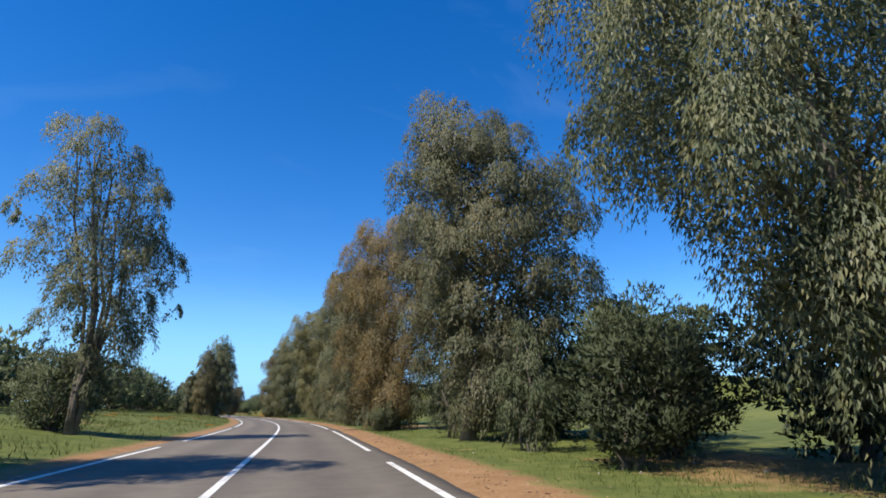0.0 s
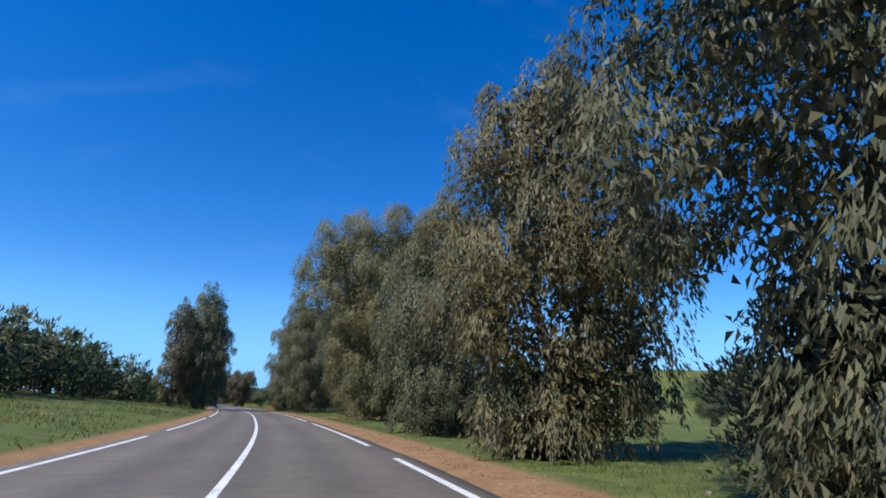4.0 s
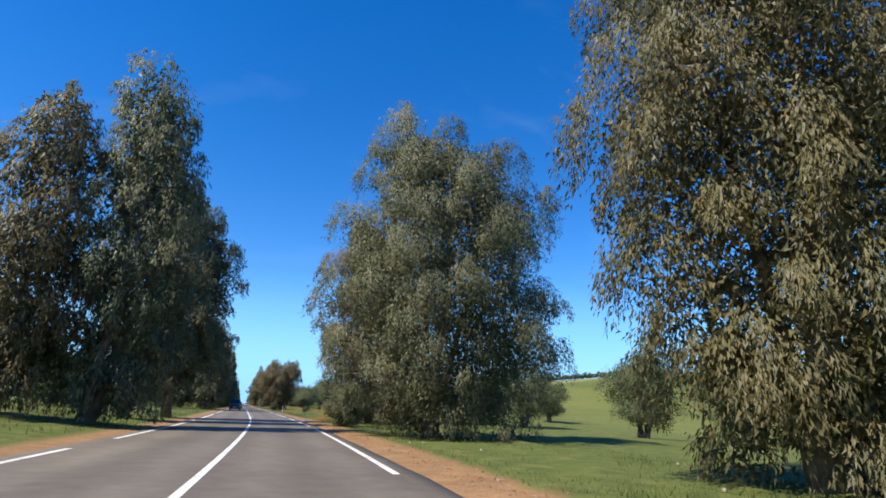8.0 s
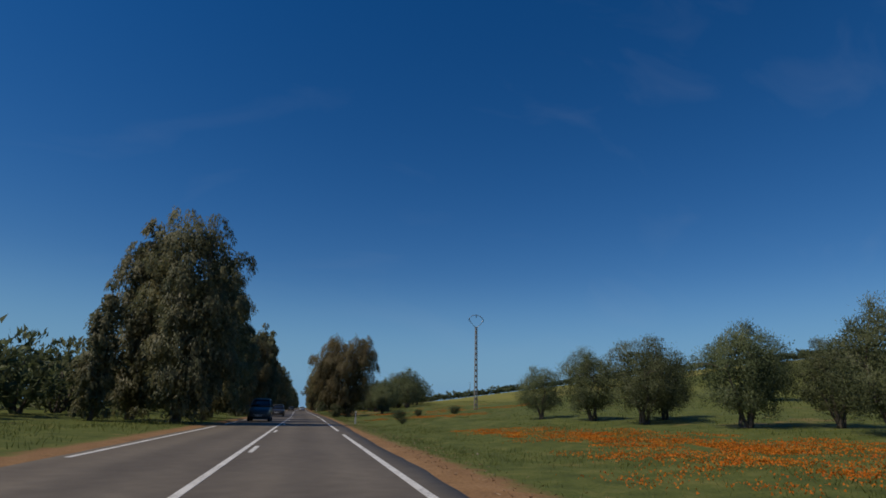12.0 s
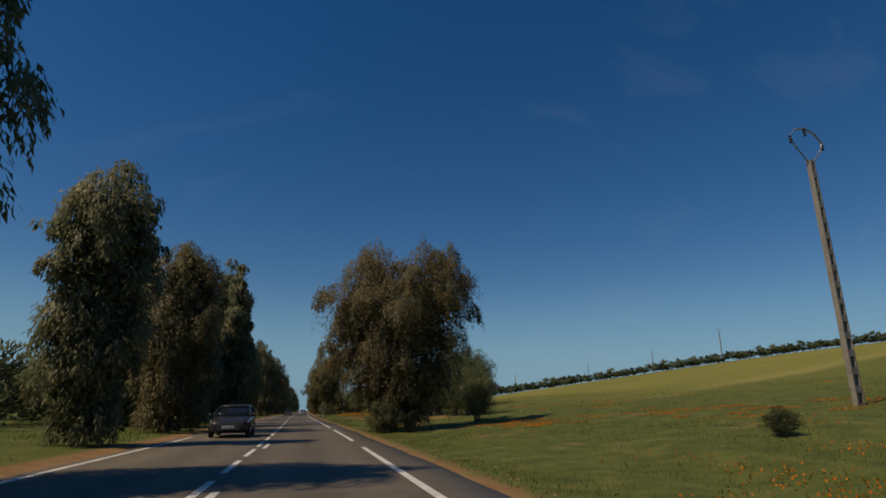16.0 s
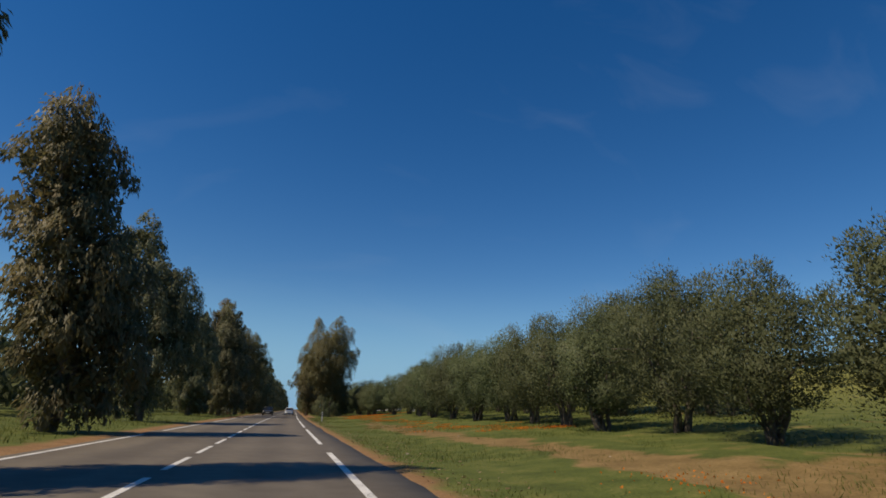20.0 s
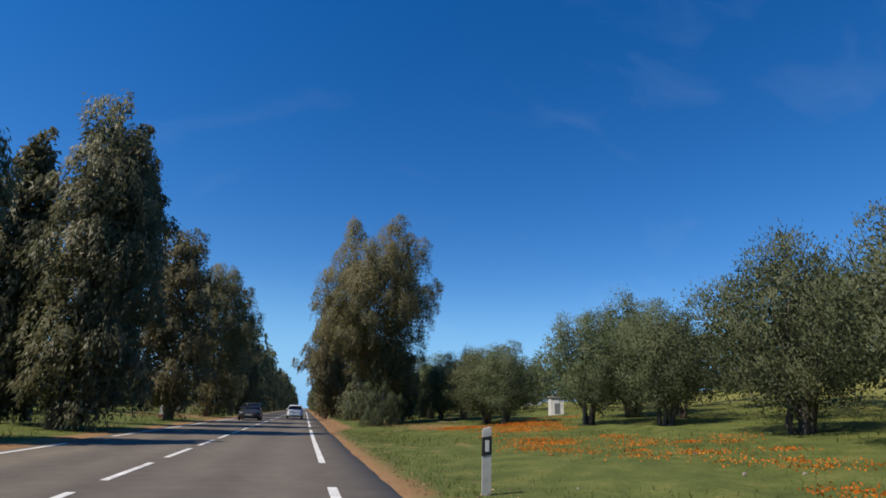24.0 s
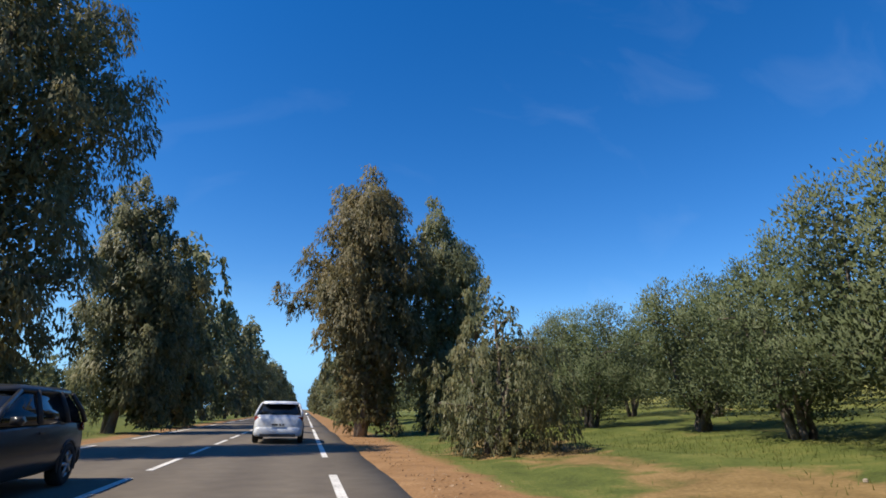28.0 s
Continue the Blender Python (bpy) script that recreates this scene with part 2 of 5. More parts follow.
# bare shoulder beside the asphalt, with a ragged outer edge
_width = GROUND.n("Attribute")
_width.attribute_name = "shoulder"
_edge = GROUND.math("ADD", GROUND.math("ABSOLUTE", _u), GROUND.math("MULTIPLY", GROUND.math("SUBTRACT", _f2, 0.5), 1.6))
_sh = GROUND.n("MapRange", Value=GROUND.math("SUBTRACT", _edge, _width.outputs["Fac"]))
_sh.inputs[1].default_value, _sh.inputs[2].default_value, _sh.inputs[3].default_value, _sh.inputs[4].default_value = -0.25, 0.25, 1.0, 0.0
GROUND.colour(GROUND.mix(_sh.outputs[0], _mixed, _earth)).bump(GROUND.math("ADD", _f1, GROUND.math("MULTIPLY", _f2, 2.0)), 0.7, 0.05)
GROUND = GROUND.m

GRASS_BLADE = leafage("grass_blade", [(0.062, 0.086, 0.018), (0.105, 0.135, 0.030), (0.160, 0.172, 0.046), (0.28, 0.25, 0.10)], through=0.45)
PETAL = leafage("orange_petal", [(0.55, 0.16, 0.012), (0.70, 0.24, 0.015), (0.78, 0.36, 0.03)], through=0.25)
STONE = grained("pale_stone", (0.20, 0.165, 0.12), (0.40, 0.34, 0.27), 9.0, 0.9)
CONCRETE = grained("concrete", (0.17, 0.155, 0.135), (0.30, 0.272, 0.235), 8.0, 0.9)
POST_WHITE = grained("post_white", (0.42, 0.41, 0.37), (0.62, 0.60, 0.55), 6.0, 0.6, bump=0.1)
BLACK = grained("black_band", (0.018, 0.018, 0.02), (0.035, 0.035, 0.036), 8.0, 0.5, bump=0.0)
STEEL = grained("galvanised_steel", (0.30, 0.31, 0.32), (0.44, 0.45, 0.46), 14.0, 0.45, 0.7, bump=0.1)
WHITEWASH = grained("whitewash", (0.58, 0.56, 0.52), (0.80, 0.79, 0.76), 2.5, 0.9)
RED_PAINT = grained("faded_red_paint", (0.16, 0.05, 0.03), (0.30, 0.12, 0.08), 7.0, 0.85)
DRY_TWIG = grained("dry_twig", (0.16, 0.11, 0.07), (0.30, 0.22, 0.15), 12.0, 0.9)
LITTER = leafage("leaf_litter", [(0.22, 0.14, 0.08), (0.32, 0.22, 0.13), (0.42, 0.31, 0.20)], through=0.1)

# ---- the lie of the land ----
_ky = np.array([-400, -100, 0, 12, 24, 36, 49, 63, 77.5, 92, 106.6, 121.5, 136, 150, 165, 200, 235, 270, 300, 335, 360, 700, 4000.0])
_kx = np.array([-85, -22.4, -1.4, 1.15, 3.66, 6.15, 8.5, 10.65, 12.3, 13.55, 14.75, 15.6, 16.15, 16.4, 16.38, 16.15, 16.0, 15.35, 14.7, 14.15, 13.95, 11.4, -13.0])
_gy = np.arange(-400, 4000.5, 1.0)
_gx = np.interp(_gy, _ky, _kx)
for _ in range(2):
    _gx[10:-10] = np.convolve(_gx, np.ones(17) / 17, "same")[10:-10]
_gm = np.gradient(_gx, _gy)


def middle(y):
    return np.interp(y, _gy, _gx)


def at(d, y):
    """x of the place d metres to the right of the road's middle line at y."""
    return np.interp(y, _gy, _gx) + d * np.sqrt(1 + np.interp(y, _gy, _gm) ** 2)


def heading(y):
    """Turn of the road at y about the vertical, in degrees, left positive."""
    return -math.degrees(math.atan(float(np.interp(y, _gy, _gm))))


def smooth(v, a, b):
    t = np.clip((np.asarray(v, float) - a) / (b - a), 0, 1)
    return t * t * (3 - 2 * t)


def land(d, y):
    """Height of the ground."""
    d, y = np.asarray(d, float), np.asarray(y, float)
    r = np.clip(d - 7.0, 0, None)
    rc = 150 * np.tanh(r / 150)
    away = 0.62 * np.clip(d - 15, 0, 135)
    a = (0.2 * (1 - smooth(y, 70, 95)) + smooth(y, 130 + away, 215 + away)) * (1 - 0.55 * smooth(y, 330, 500))
    right = a * (0.085 * rc + 0.00075 * rc * rc) + 0.045 * np.clip(1 - a, 0, 1) * np.clip(rc - 45, 0, None)
    q = np.clip(-d - 5.0, 0, None)
    qc = 40 * np.tanh(q / 40)
    b = 0.105 - 0.075 * smooth(y, 125, 175)
    return right + b * qc


def asphalt_right(y):
    return 3.95 + 0.55 * smooth(y, 150, 215)


def raw(name, V, F):
    me = bpy.data.meshes.new(name)
    V, F = np.asarray(V, np.float32), np.asarray(F, np.int32)
    k = F.shape[1]
    me.vertices.add(len(V))
    me.vertices.foreach_set("co", V.ravel())
    me.loops.add(F.size)
    me.loops.foreach_set("vertex_index", F.ravel())
    me.polygons.add(len(F))
    me.polygons.foreach_set("loop_start", np.arange(0, F.size, k, dtype=np.int32))
    me.update(calc_edges=True)
    return me


class Soup:
    """Gathers simple solids into one mesh."""

    def __init__(self):
        self.v, self.f = [], []

    def add(self, V, F):
        n = len(self.v)
        self.v.extend([tuple(map(float, p)) for p in V])
        self.f.extend([tuple(int(i) + n for i in f) for f in F])
        return self

    def box(self, x0, x1, y0, y1, z0, z1, m=None):
        V = [Vector((x, y, z)) for z in (z0, z1) for y in (y0, y1) for x in (x0, x1)]
        if m is not None:
            V = [m @ p for p in V]
        return self.add(V, [(0, 2, 3, 1), (4, 5, 7, 6), (0, 1, 5, 4), (2, 6, 7, 3), (0, 4, 6, 2), (1, 3, 7, 5)])

    def tube(self, pts, radii, sides=7):
        pts = [Vector(p) for p in pts]
        V, F = [], []
        for i, p in enumerate(pts):
            t = (pts[min(i + 1, len(pts) - 1)] - pts[max(i - 1, 0)]).normalized()
            a = t.orthogonal().normalized() if abs(t.z) < 0.9 else Vector((1, 0, 0)).cross(t).normalized()
            b = t.cross(a)
            for k in range(sides):
                w = 2 * math.pi * k / sides
                V.append(p + (a * math.cos(w) + b * math.sin(w)) * radii[i])
        for i in range(len(pts) - 1):
            for k in range(sides):
                F.append((i * sides + k, i * sides + (k + 1) % sides, (i + 1) * sides + (k + 1) % sides, (i + 1) * sides + k))
        F.append(tuple(range(sides - 1, -1, -1)))
        F.append(tuple((len(pts) - 1) * sides + k for k in range(sides)))
        return self.add(V, F)

    def loft(self, rings, cap=True):
        n = len(rings[0])
        V = [p for r in rings for p in r]
        F = [(i * n + k, i * n + (k + 1) % n, (i + 1) * n + (k + 1) % n, (i + 1) * n + k) for i in range(len(rings) - 1) for k in range(n)]
        if cap:
            F += [tuple(range(n - 1, -1, -1)), tuple((len(rings) - 1) * n + k for k in range(n))]
        return self.add(V, F)

    def mesh(self, name):
        me = bpy.data.meshes.new(name)
        me.from_pydata(self.v, [], self.f)
        return me


def part(name, me, material, parent=None, label="", smooth_shade=False):
    """Links a mesh (or a Soup) as one object under a thing, or as a thing where there is no parent."""
    if isinstance(me, Soup):
        me = me.mesh(name)
    if material and not me.materials:
        me.materials.append(material)
    if smooth_shade:
        me.polygons.foreach_set("use_smooth", np.ones(len(me.polygons), bool))
    ob = new(name, me)
    if parent:
        ob.parent = parent
    if label:
        ob["label"] = label
    return ob


def thing(name, m, label, category, group="", kind=""):
    ob = new(name)
    ob.empty_display_size = 0.3
    ob.matrix_world = m
    return tagged(ob, label, category, group, kind)


# ---- ground, road, markings ----
def build_ground():
    ds = np.array([-3200, -1600, -800, -400, -220, -140, -95, -70, -52, -40, -32, -26, -22, -19, -16.5, -14.5, -13, -11.5, -10.2, -9, -8.2, -7.4, -6.7, -6, -5.4, -4.9, -4.5, -4.15, -3.8, -3.5])
    right = np.concatenate([[3.5, 3.85, 4.2, 4.6], np.arange(5.0, 20, 0.75), np.arange(20, 40, 2.0), [41, 46, 52, 60, 70, 82, 96, 112, 130, 150, 180, 230, 320, 480, 800, 1600, 3200]])
    ds = np.concatenate([ds, [0], right])
    ys = np.concatenate([[-2500, -1200, -500, -220, -110], np.arange(-60, 430, 1.5), np.arange(430, 720, 10), [740, 800, 900, 1050, 1300, 1700, 2300, 3200, 3900]])
    D, Y = np.meshgrid(ds, ys)
    X = np.interp(Y, _gy, _gx) + D * np.sqrt(1 + np.interp(Y, _gy, _gm) ** 2)
    Z = land(D, Y)
    rng = np.random.default_rng(5)
    rough = rng.normal(0, 1, D.shape)
    rough = (rough + np.roll(rough, 1, 0) + np.roll(rough, 1, 1) + np.roll(rough, -1, 0)) * 0.25
    Z = Z + rough * 0.09 * smooth(np.abs(D), 5.0, 8.0)
    Z = np.where(np.abs(D) < 3.7, -0.09, np.where(np.abs(D) < 4.3, Z - 0.035, Z))
    Z = np.where((D > 3.6) & (D < asphalt_right(Y) - 0.1), -0.05, Z)
    n, k = D.shape
    i = np.arange(n * k).reshape(n, k)
    F = np.stack([i[:-1, :-1], i[:-1, 1:], i[1:, 1:], i[1:, :-1]], -1).reshape(-1, 4)
    me = raw("ground", np.stack([X, Y, Z], -1).reshape(-1, 3), F)
    uv = me.uv_layers.new(name="UVMap")
    flat = F.ravel()
    uv.data.foreach_set("uv", np.stack([D.ravel()[flat], Y.ravel()[flat]], -1).astype(np.float32).ravel())
    s = np.where(D > 0, 5.6 - 0.7 * smooth(Y, 140, 200) + 1.5 * smooth(Y, 342, 354), 4.9)
    att = me.attributes.new("shoulder", "FLOAT", "POINT")
    att.data.foreach_set("value", s.ravel().astype(np.float32))
    track = np.exp(-((D - 9.6 + 0.5 * np.sin(Y * 0.11)) / 1.1) ** 2) * smooth(Y, 244, 256) * (1 - smooth(Y, 300, 318)) * 0.3
    for yc, dc, ry, rd, k in ((366, 9.6, 16, 1.7, 0.26), (349, 11.5, 6, 2.6, 0.22), (262, 13.5, 6, 2.4, 0.25), (101, 10.5, 9, 3.0, 0.25), (45, 10.5, 8, 3, 0.22), (8, 11, 6, 3, 0.3), (235, 9.5, 10, 1.6, 0.12), (70, 11, 9, 3, 0.2), (370, -9.0, 7, 3.5, 0.4), (83, 13.5, 3, 3, 0.25)):
        track = track + k * np.exp(-((Y - yc) / ry) ** 2 - ((D - dc) / rd) ** 2)
    att = me.attributes.new("bare", "FLOAT", "POINT")
    att.data.foreach_set("value", track.ravel().astype(np.float32))
    # a crop begins beyond a line across the slope, with a strip of straw along its edge and under the ridge
    edge = Y - 252 - 0.33 * (D - 30)
    att = me.attributes.new("sown", "FLOAT", "POINT")
    att.data.foreach_set("value", (smooth(edge, -2, 2) * smooth(D, 18, 26)).ravel().astype(np.float32))
    att = me.attributes.new("strip", "FLOAT", "POINT")
    att.data.foreach_set("value", (0.6 * np.exp(-(edge / 2.4) ** 2) * smooth(D, 22, 30)).ravel().astype(np.float32))
    ob = part("ground", me, GROUND, smooth_shade=True)
    tagged(ob, "grassy field ground with bare orange earth and a dirt verge", "ground", kind="structure")


def build_road():
    ys = np.concatenate([np.arange(-200, 430, 1.0), np.arange(430, 1500, 20.0)])
    rng = np.random.default_rng(8)
    wob = np.convolve(rng.normal(0, 1, len(ys) + 8), np.ones(5) / 5, "same")[4:-4] * 0.09
    wob2 = np.convolve(rng.normal(0, 1, len(ys) + 8), np.ones(5) / 5, "same")[4:-4] * 0.09
    cols = []
    for j, d in enumerate((-3.9, -3.9, -2.0, 0.0, 2.0, 3.6, 3.95, 3.95)):
        dd = np.full(len(ys), d)
        if j < 2:
            dd = dd + wob
        if j > 5:
            dd = asphalt_right(ys) + wob2
        z = np.full(len(ys), -0.1 if j in (0, 7) else 0.0)
        cols.append((dd, z))
    D = np.stack([c[0] for c in cols], 1)
    Z = np.stack([c[1] for c in cols], 1)
    Y = np.repeat(ys[:, None], 8, 1)
    X = np.interp(Y, _gy, _gx) + D * np.sqrt(1 + np.interp(Y, _gy, _gm) ** 2)
    i = np.arange(len(ys) * 8).reshape(-1, 8)
    F = np.stack([i[:-1, :-1], i[:-1, 1:], i[1:, 1:], i[1:, :-1]], -1).reshape(-1, 4)
    me = raw("road", np.stack([X, Y, Z], -1).reshape(-1, 3), F)
    uv = me.uv_layers.new(name="UVMap")
    uv.data.foreach_set("uv", np.stack([D.ravel()[F.ravel()], Y.ravel()[F.ravel()]], -1).astype(np.float32).ravel())
    tagged(part("road", me, ASPHALT), "worn grey asphalt two-lane country road", "road", kind="structure")


def stripe(d, y0, y1, w, parent, name="stripe"):
    n = max(2, int((y1 - y0) / 2.0) + 1)
    ys = np.linspace(y0, y1, n)
    L, R = at(d - w / 2, ys), at(d + w / 2, ys)
    V = [(x, y, 0.0055) for x, y in zip(L, ys)] + [(x, y, 0.0055) for x, y in zip(R, ys)]
    V += [(x, y, -0.004) for x, y, _ in V]
    F = [(i, n + i, n + i + 1, i + 1) for i in range(n - 1)]
    m = 2 * n
    F += [(i, i + 1, m + i + 1, m + i) for i in range(n - 1)] + [(n + i + 1, n + i, m + n + i, m + n + i + 1) for i in range(n - 1)]
    F += [(0, m, m + n, n), (n - 1, 2 * n - 1, m + 2 * n - 1, m + n - 1)]
    me = bpy.data.meshes.new(name)
    me.from_pydata(V, [], F)
    return part(name, me, PAINT, parent)


def build_markings():
    mid = tagged(new("centre_line"), "white painted line along the road's middle", "road marking", kind="structure")
    stripe(0.0, -150, 139, 0.14, mid, "solid_stripe")
    stripe(0.0, 152, 212, 0.14, mid, "solid_stripe")
    y = 140.2
    while y < 151:
        stripe(0.0, y, y + 3.0, 0.13, mid, "dash")
        y += 4.33
    y = 164.5
    while y < 240:
        stripe(0.27, y, y + 2.6, 0.13, mid, "dash")
        y += 13.0
    y = 213.2
    while y < 560:
        stripe(0.0, y, y + 3.0, 0.13, mid, "dash")
        y += 4.33
    gaps = [-38, -12.5, 14.0, 38.0, 62.5, 87.0, 113.5, 138.8, 162.5, 189.0, 207.5, 229.5, 247.5, 274.7, 294.5, 320.8, 345.5, 368.0, 394.0, 420.0, 446.0, 472.0, 498.0]
    for side in (1, -1):
        line = tagged(new("edge_line"), "broken white painted line along the asphalt edge", "road marking", kind="structure")
        for y0, y1 in zip(gaps, gaps[1:]):
            stripe(side * 3.5, y0 + 4.2 + (0 if side > 0 else 9), y1 + (0 if side > 0 else 9), 0.15, line, "long_dash")


build_ground()
build_road()
build_markings()

# ---- trees ----


def leaf_blades(P, A, L, W, N, rng):
    """One slim pointed blade a leaf: P base, A axis, L length, W width; N the side to which it is turned. Gives corners and shading normals."""
    A = A / (np.linalg.norm(A, axis=1, keepdims=True) + 1e-9)
    N = N / (np.linalg.norm(N, axis=1, keepdims=True) + 1e-9)
    S = np.cross(A, rng.normal(0, 1, N.shape) + 0.6 * N)
    S /= np.linalg.norm(S, axis=1, keepdims=True) + 1e-9
    side = np.sign((np.cross(S, A) * N).sum(1, keepdims=True) + 1e-9)
    S = S * side  # the blade's upper face looks outwards
    V = np.stack([P + S * (W * 0.25)[:, None], P + A * L[:, None], P + A * (L * 0.36)[:, None] - S * (W * 0.75)[:, None]], 1).reshape(-1, 3)
    soft = N * 0.95 + np.cross(S, A) * 0.3
    soft /= np.linalg.norm(soft, axis=1, keepdims=True) + 1e-9
    return V, np.repeat(soft, 3, 0)


def leaf_mesh(name, V, N):
    me = raw(name, V, np.arange(len(V)).reshape(-1, 3))
    me.attributes.new("custom_normal", "FLOAT_VECTOR", "POINT").data.foreach_set("vector", N.astype(np.float32).ravel())
    return me


class Crown:
    """A crown's outline: rows of height, reach to the left and to the right of the trunk; flat: its depth as a share of its width."""

    def __init__(self, rows, flat=0.85):
        self.z, self.l, self.r = np.array(sorted(rows)).T
        self.flat = flat

    def at(self, z):
        l, r = np.interp(z, self.z, self.l), np.interp(z, self.z, self.r)
        return (l + r) / 2, (r - l) / 2

    def boughs(self, size, rng, share=1.0, tops=()):
        """Leafy masses of about the given radius, spread evenly over the outline's skin: x, y, z, radius and the way outwards."""
        zz = np.linspace(self.z[0], self.z[-1], 60)
        a = np.maximum(self.at(zz)[1], 0.15)
        area = float((2 * math.pi * a * (0.5 + 0.5 * self.flat)).mean() * np.ptp(zz)) + math.pi * a[-1] ** 2
        n = max(7, int(share * 0.95 * area / (math.pi * size * size)))
        got = []
        cum = np.cumsum(a + 0.3)
        for _ in range(n):
            k = 10
            z = np.interp(rng.random(k) * cum[-1], cum, zz)
            th = rng.uniform(0, 2 * math.pi, k)
            r = size * rng.uniform(0.5, 1.5, k)
            c, w = self.at(z)
            r = np.minimum(r, 0.3 + 0.55 * w)
            out = np.maximum(w - 0.8 * r, 0.05) * rng.uniform(0.45, 1.12, k)
            Q = np.stack([c + np.cos(th) * out, np.sin(th) * out * self.flat, z], 1)
            best = 0
            if got:
                H = np.array([g[:3] for g in got])
                best = int(np.argmax(np.linalg.norm(Q[:, None] - H[None], axis=2).min(1)))
            top = smooth(z[best], self.z[-1] - 2.5, self.z[-1])
            o = np.array([math.cos(th[best]), math.sin(th[best]), 0.1 + 1.2 * float(top)])
            got.append((*Q[best], r[best], *(o / np.linalg.norm(o))))
        for x, z, r in tops:
            got.append((x, rng.normal(0, 0.3), z, r, 0.0, -0.1, 1.0))
        return np.array(got)


def foliage(crown, boughs, leaves, leaf, slim, rng, droop=1.0, per=32, strand=0.7, fill=1.0, broad=0.5):
    """Leaves in dense hanging (or, with a negative droop, upright) tufts over every bough, trailing strands at the rim, and broader old leaves inside."""
    B = boughs
    w = B[:, 3] ** 1.8
    count = max(12, int(leaves * 0.93) // per)
    k = rng.choice(len(B), count, p=w / w.sum())
    c, r, o = B[k, :3], B[k, 3], B[k, 4:7]
    u = rng.normal(0, 0.9, (count, 3)) + o * 0.8
    u[:, 2] += 0.45
    u /= np.linalg.norm(u, axis=1, keepdims=True)
    tuft = c + u * (r * rng.uniform(0.72, 1.0, count))[:, None]
    wide = np.clip(r * 0.36, 0.12, 0.34) * rng.uniform(0.7, 1.3, count)
    g = np.clip(rng.normal(0, 0.62, (count, per, 3)), -1.3, 1.3)
    if droop > 0:
        # a spray arches outwards and hangs; some trail far down
        trail = rng.random(count) < 0.24 * strand
        ln = np.clip(r * 0.85, 0.3, 1.0) * rng.uniform(0.7, 1.4, count) * np.where(trail, 1.5 * strand, 1.0)
        flat = u * (1, 1, 0)
        flat /= np.linalg.norm(flat, axis=1, keepdims=True) + 1e-9
        f = rng.random((count, per)) ** 0.85
        P = tuft[:, None] + g * ((np.where(trail, 0.36, 0.58) * wide)[:, None] * (0.35 + 0.9 * np.sin(3.0 * f)))[..., None]
        P += flat[:, None] * (ln[:, None] * (0.5 * f - 0.15 * f * f - 0.16))[..., None]
        P[..., 2] += ln[:, None] * (0.32 + 0.2 * f - 1.15 * f ** 1.5)
        A = 0.32 * flat[:, None] + 0.3 * g + rng.normal(0, 0.2, P.shape)
    else:
        P = tuft[:, None] + g * wide[:, None, None]
        A = 0.4 * u[:, None] + 0.25 * g + rng.normal(0, 0.24, P.shape)
    A[..., 2] -= droop * 1.15
    N = 0.5 * g + 0.7 * u[:, None] + 0.35 * o[:, None]
    N[..., 2] += 0.15
    n = count * per
    P, A, N = P.reshape(n, 3), A.reshape(n, 3), N.reshape(n, 3)
    L = leaf * rng.uniform(0.6, 1.3, n)
    W = L * slim * rng.uniform(0.75, 1.25, n)
    # broader blades inside every bough, and the largest about the stems
    m = int(leaves * 0.42 * fill)
    if m:
        k = rng.choice(len(B), m, p=w / w.sum())
        g = np.clip(rng.normal(0, 0.36, (m, 3)), -0.66, 0.66)
        Q = B[k, :3] - B[k, 4:7] * (B[k, 3] * 0.28)[:, None] + g * B[k, 3][:, None]
        deep = rng.random(m) < 0.42
        z = rng.uniform(crown.z[0] + 0.04 * np.ptp(crown.z), crown.z[-1] - 0.1 * np.ptp(crown.z), m)
        cx, wx = crown.at(z)
        th, q = rng.uniform(0, 6.283, m), 0.74 * np.sqrt(rng.random(m))
        Q = np.where(deep[:, None], np.stack([cx + np.cos(th) * q * wx, np.sin(th) * q * wx * crown.flat, z], 1), Q)
        C = rng.normal(0, 0.6, (m, 3))
        C[:, 2] -= droop * 0.7
        big = leaf * rng.uniform(0.9, 1.4, m) * np.where(deep & (q < 0.6), np.clip(0.25 * wx.mean(), 1.2, 1.6), 1.0)
        P, A = np.concatenate([P, Q]), np.concatenate([A, C])
        N = np.concatenate([N, B[k, 4:7] + g + rng.normal(0, 0.4, (m, 3))])
        L, W = np.concatenate([L, big]), np.concatenate([W, big * broad])
    keep = P[:, 2] - np.maximum(droop, 0) * L > -0.02
    return leaf_blades(P[keep], A[keep], L[keep], W[keep], N[keep], rng)


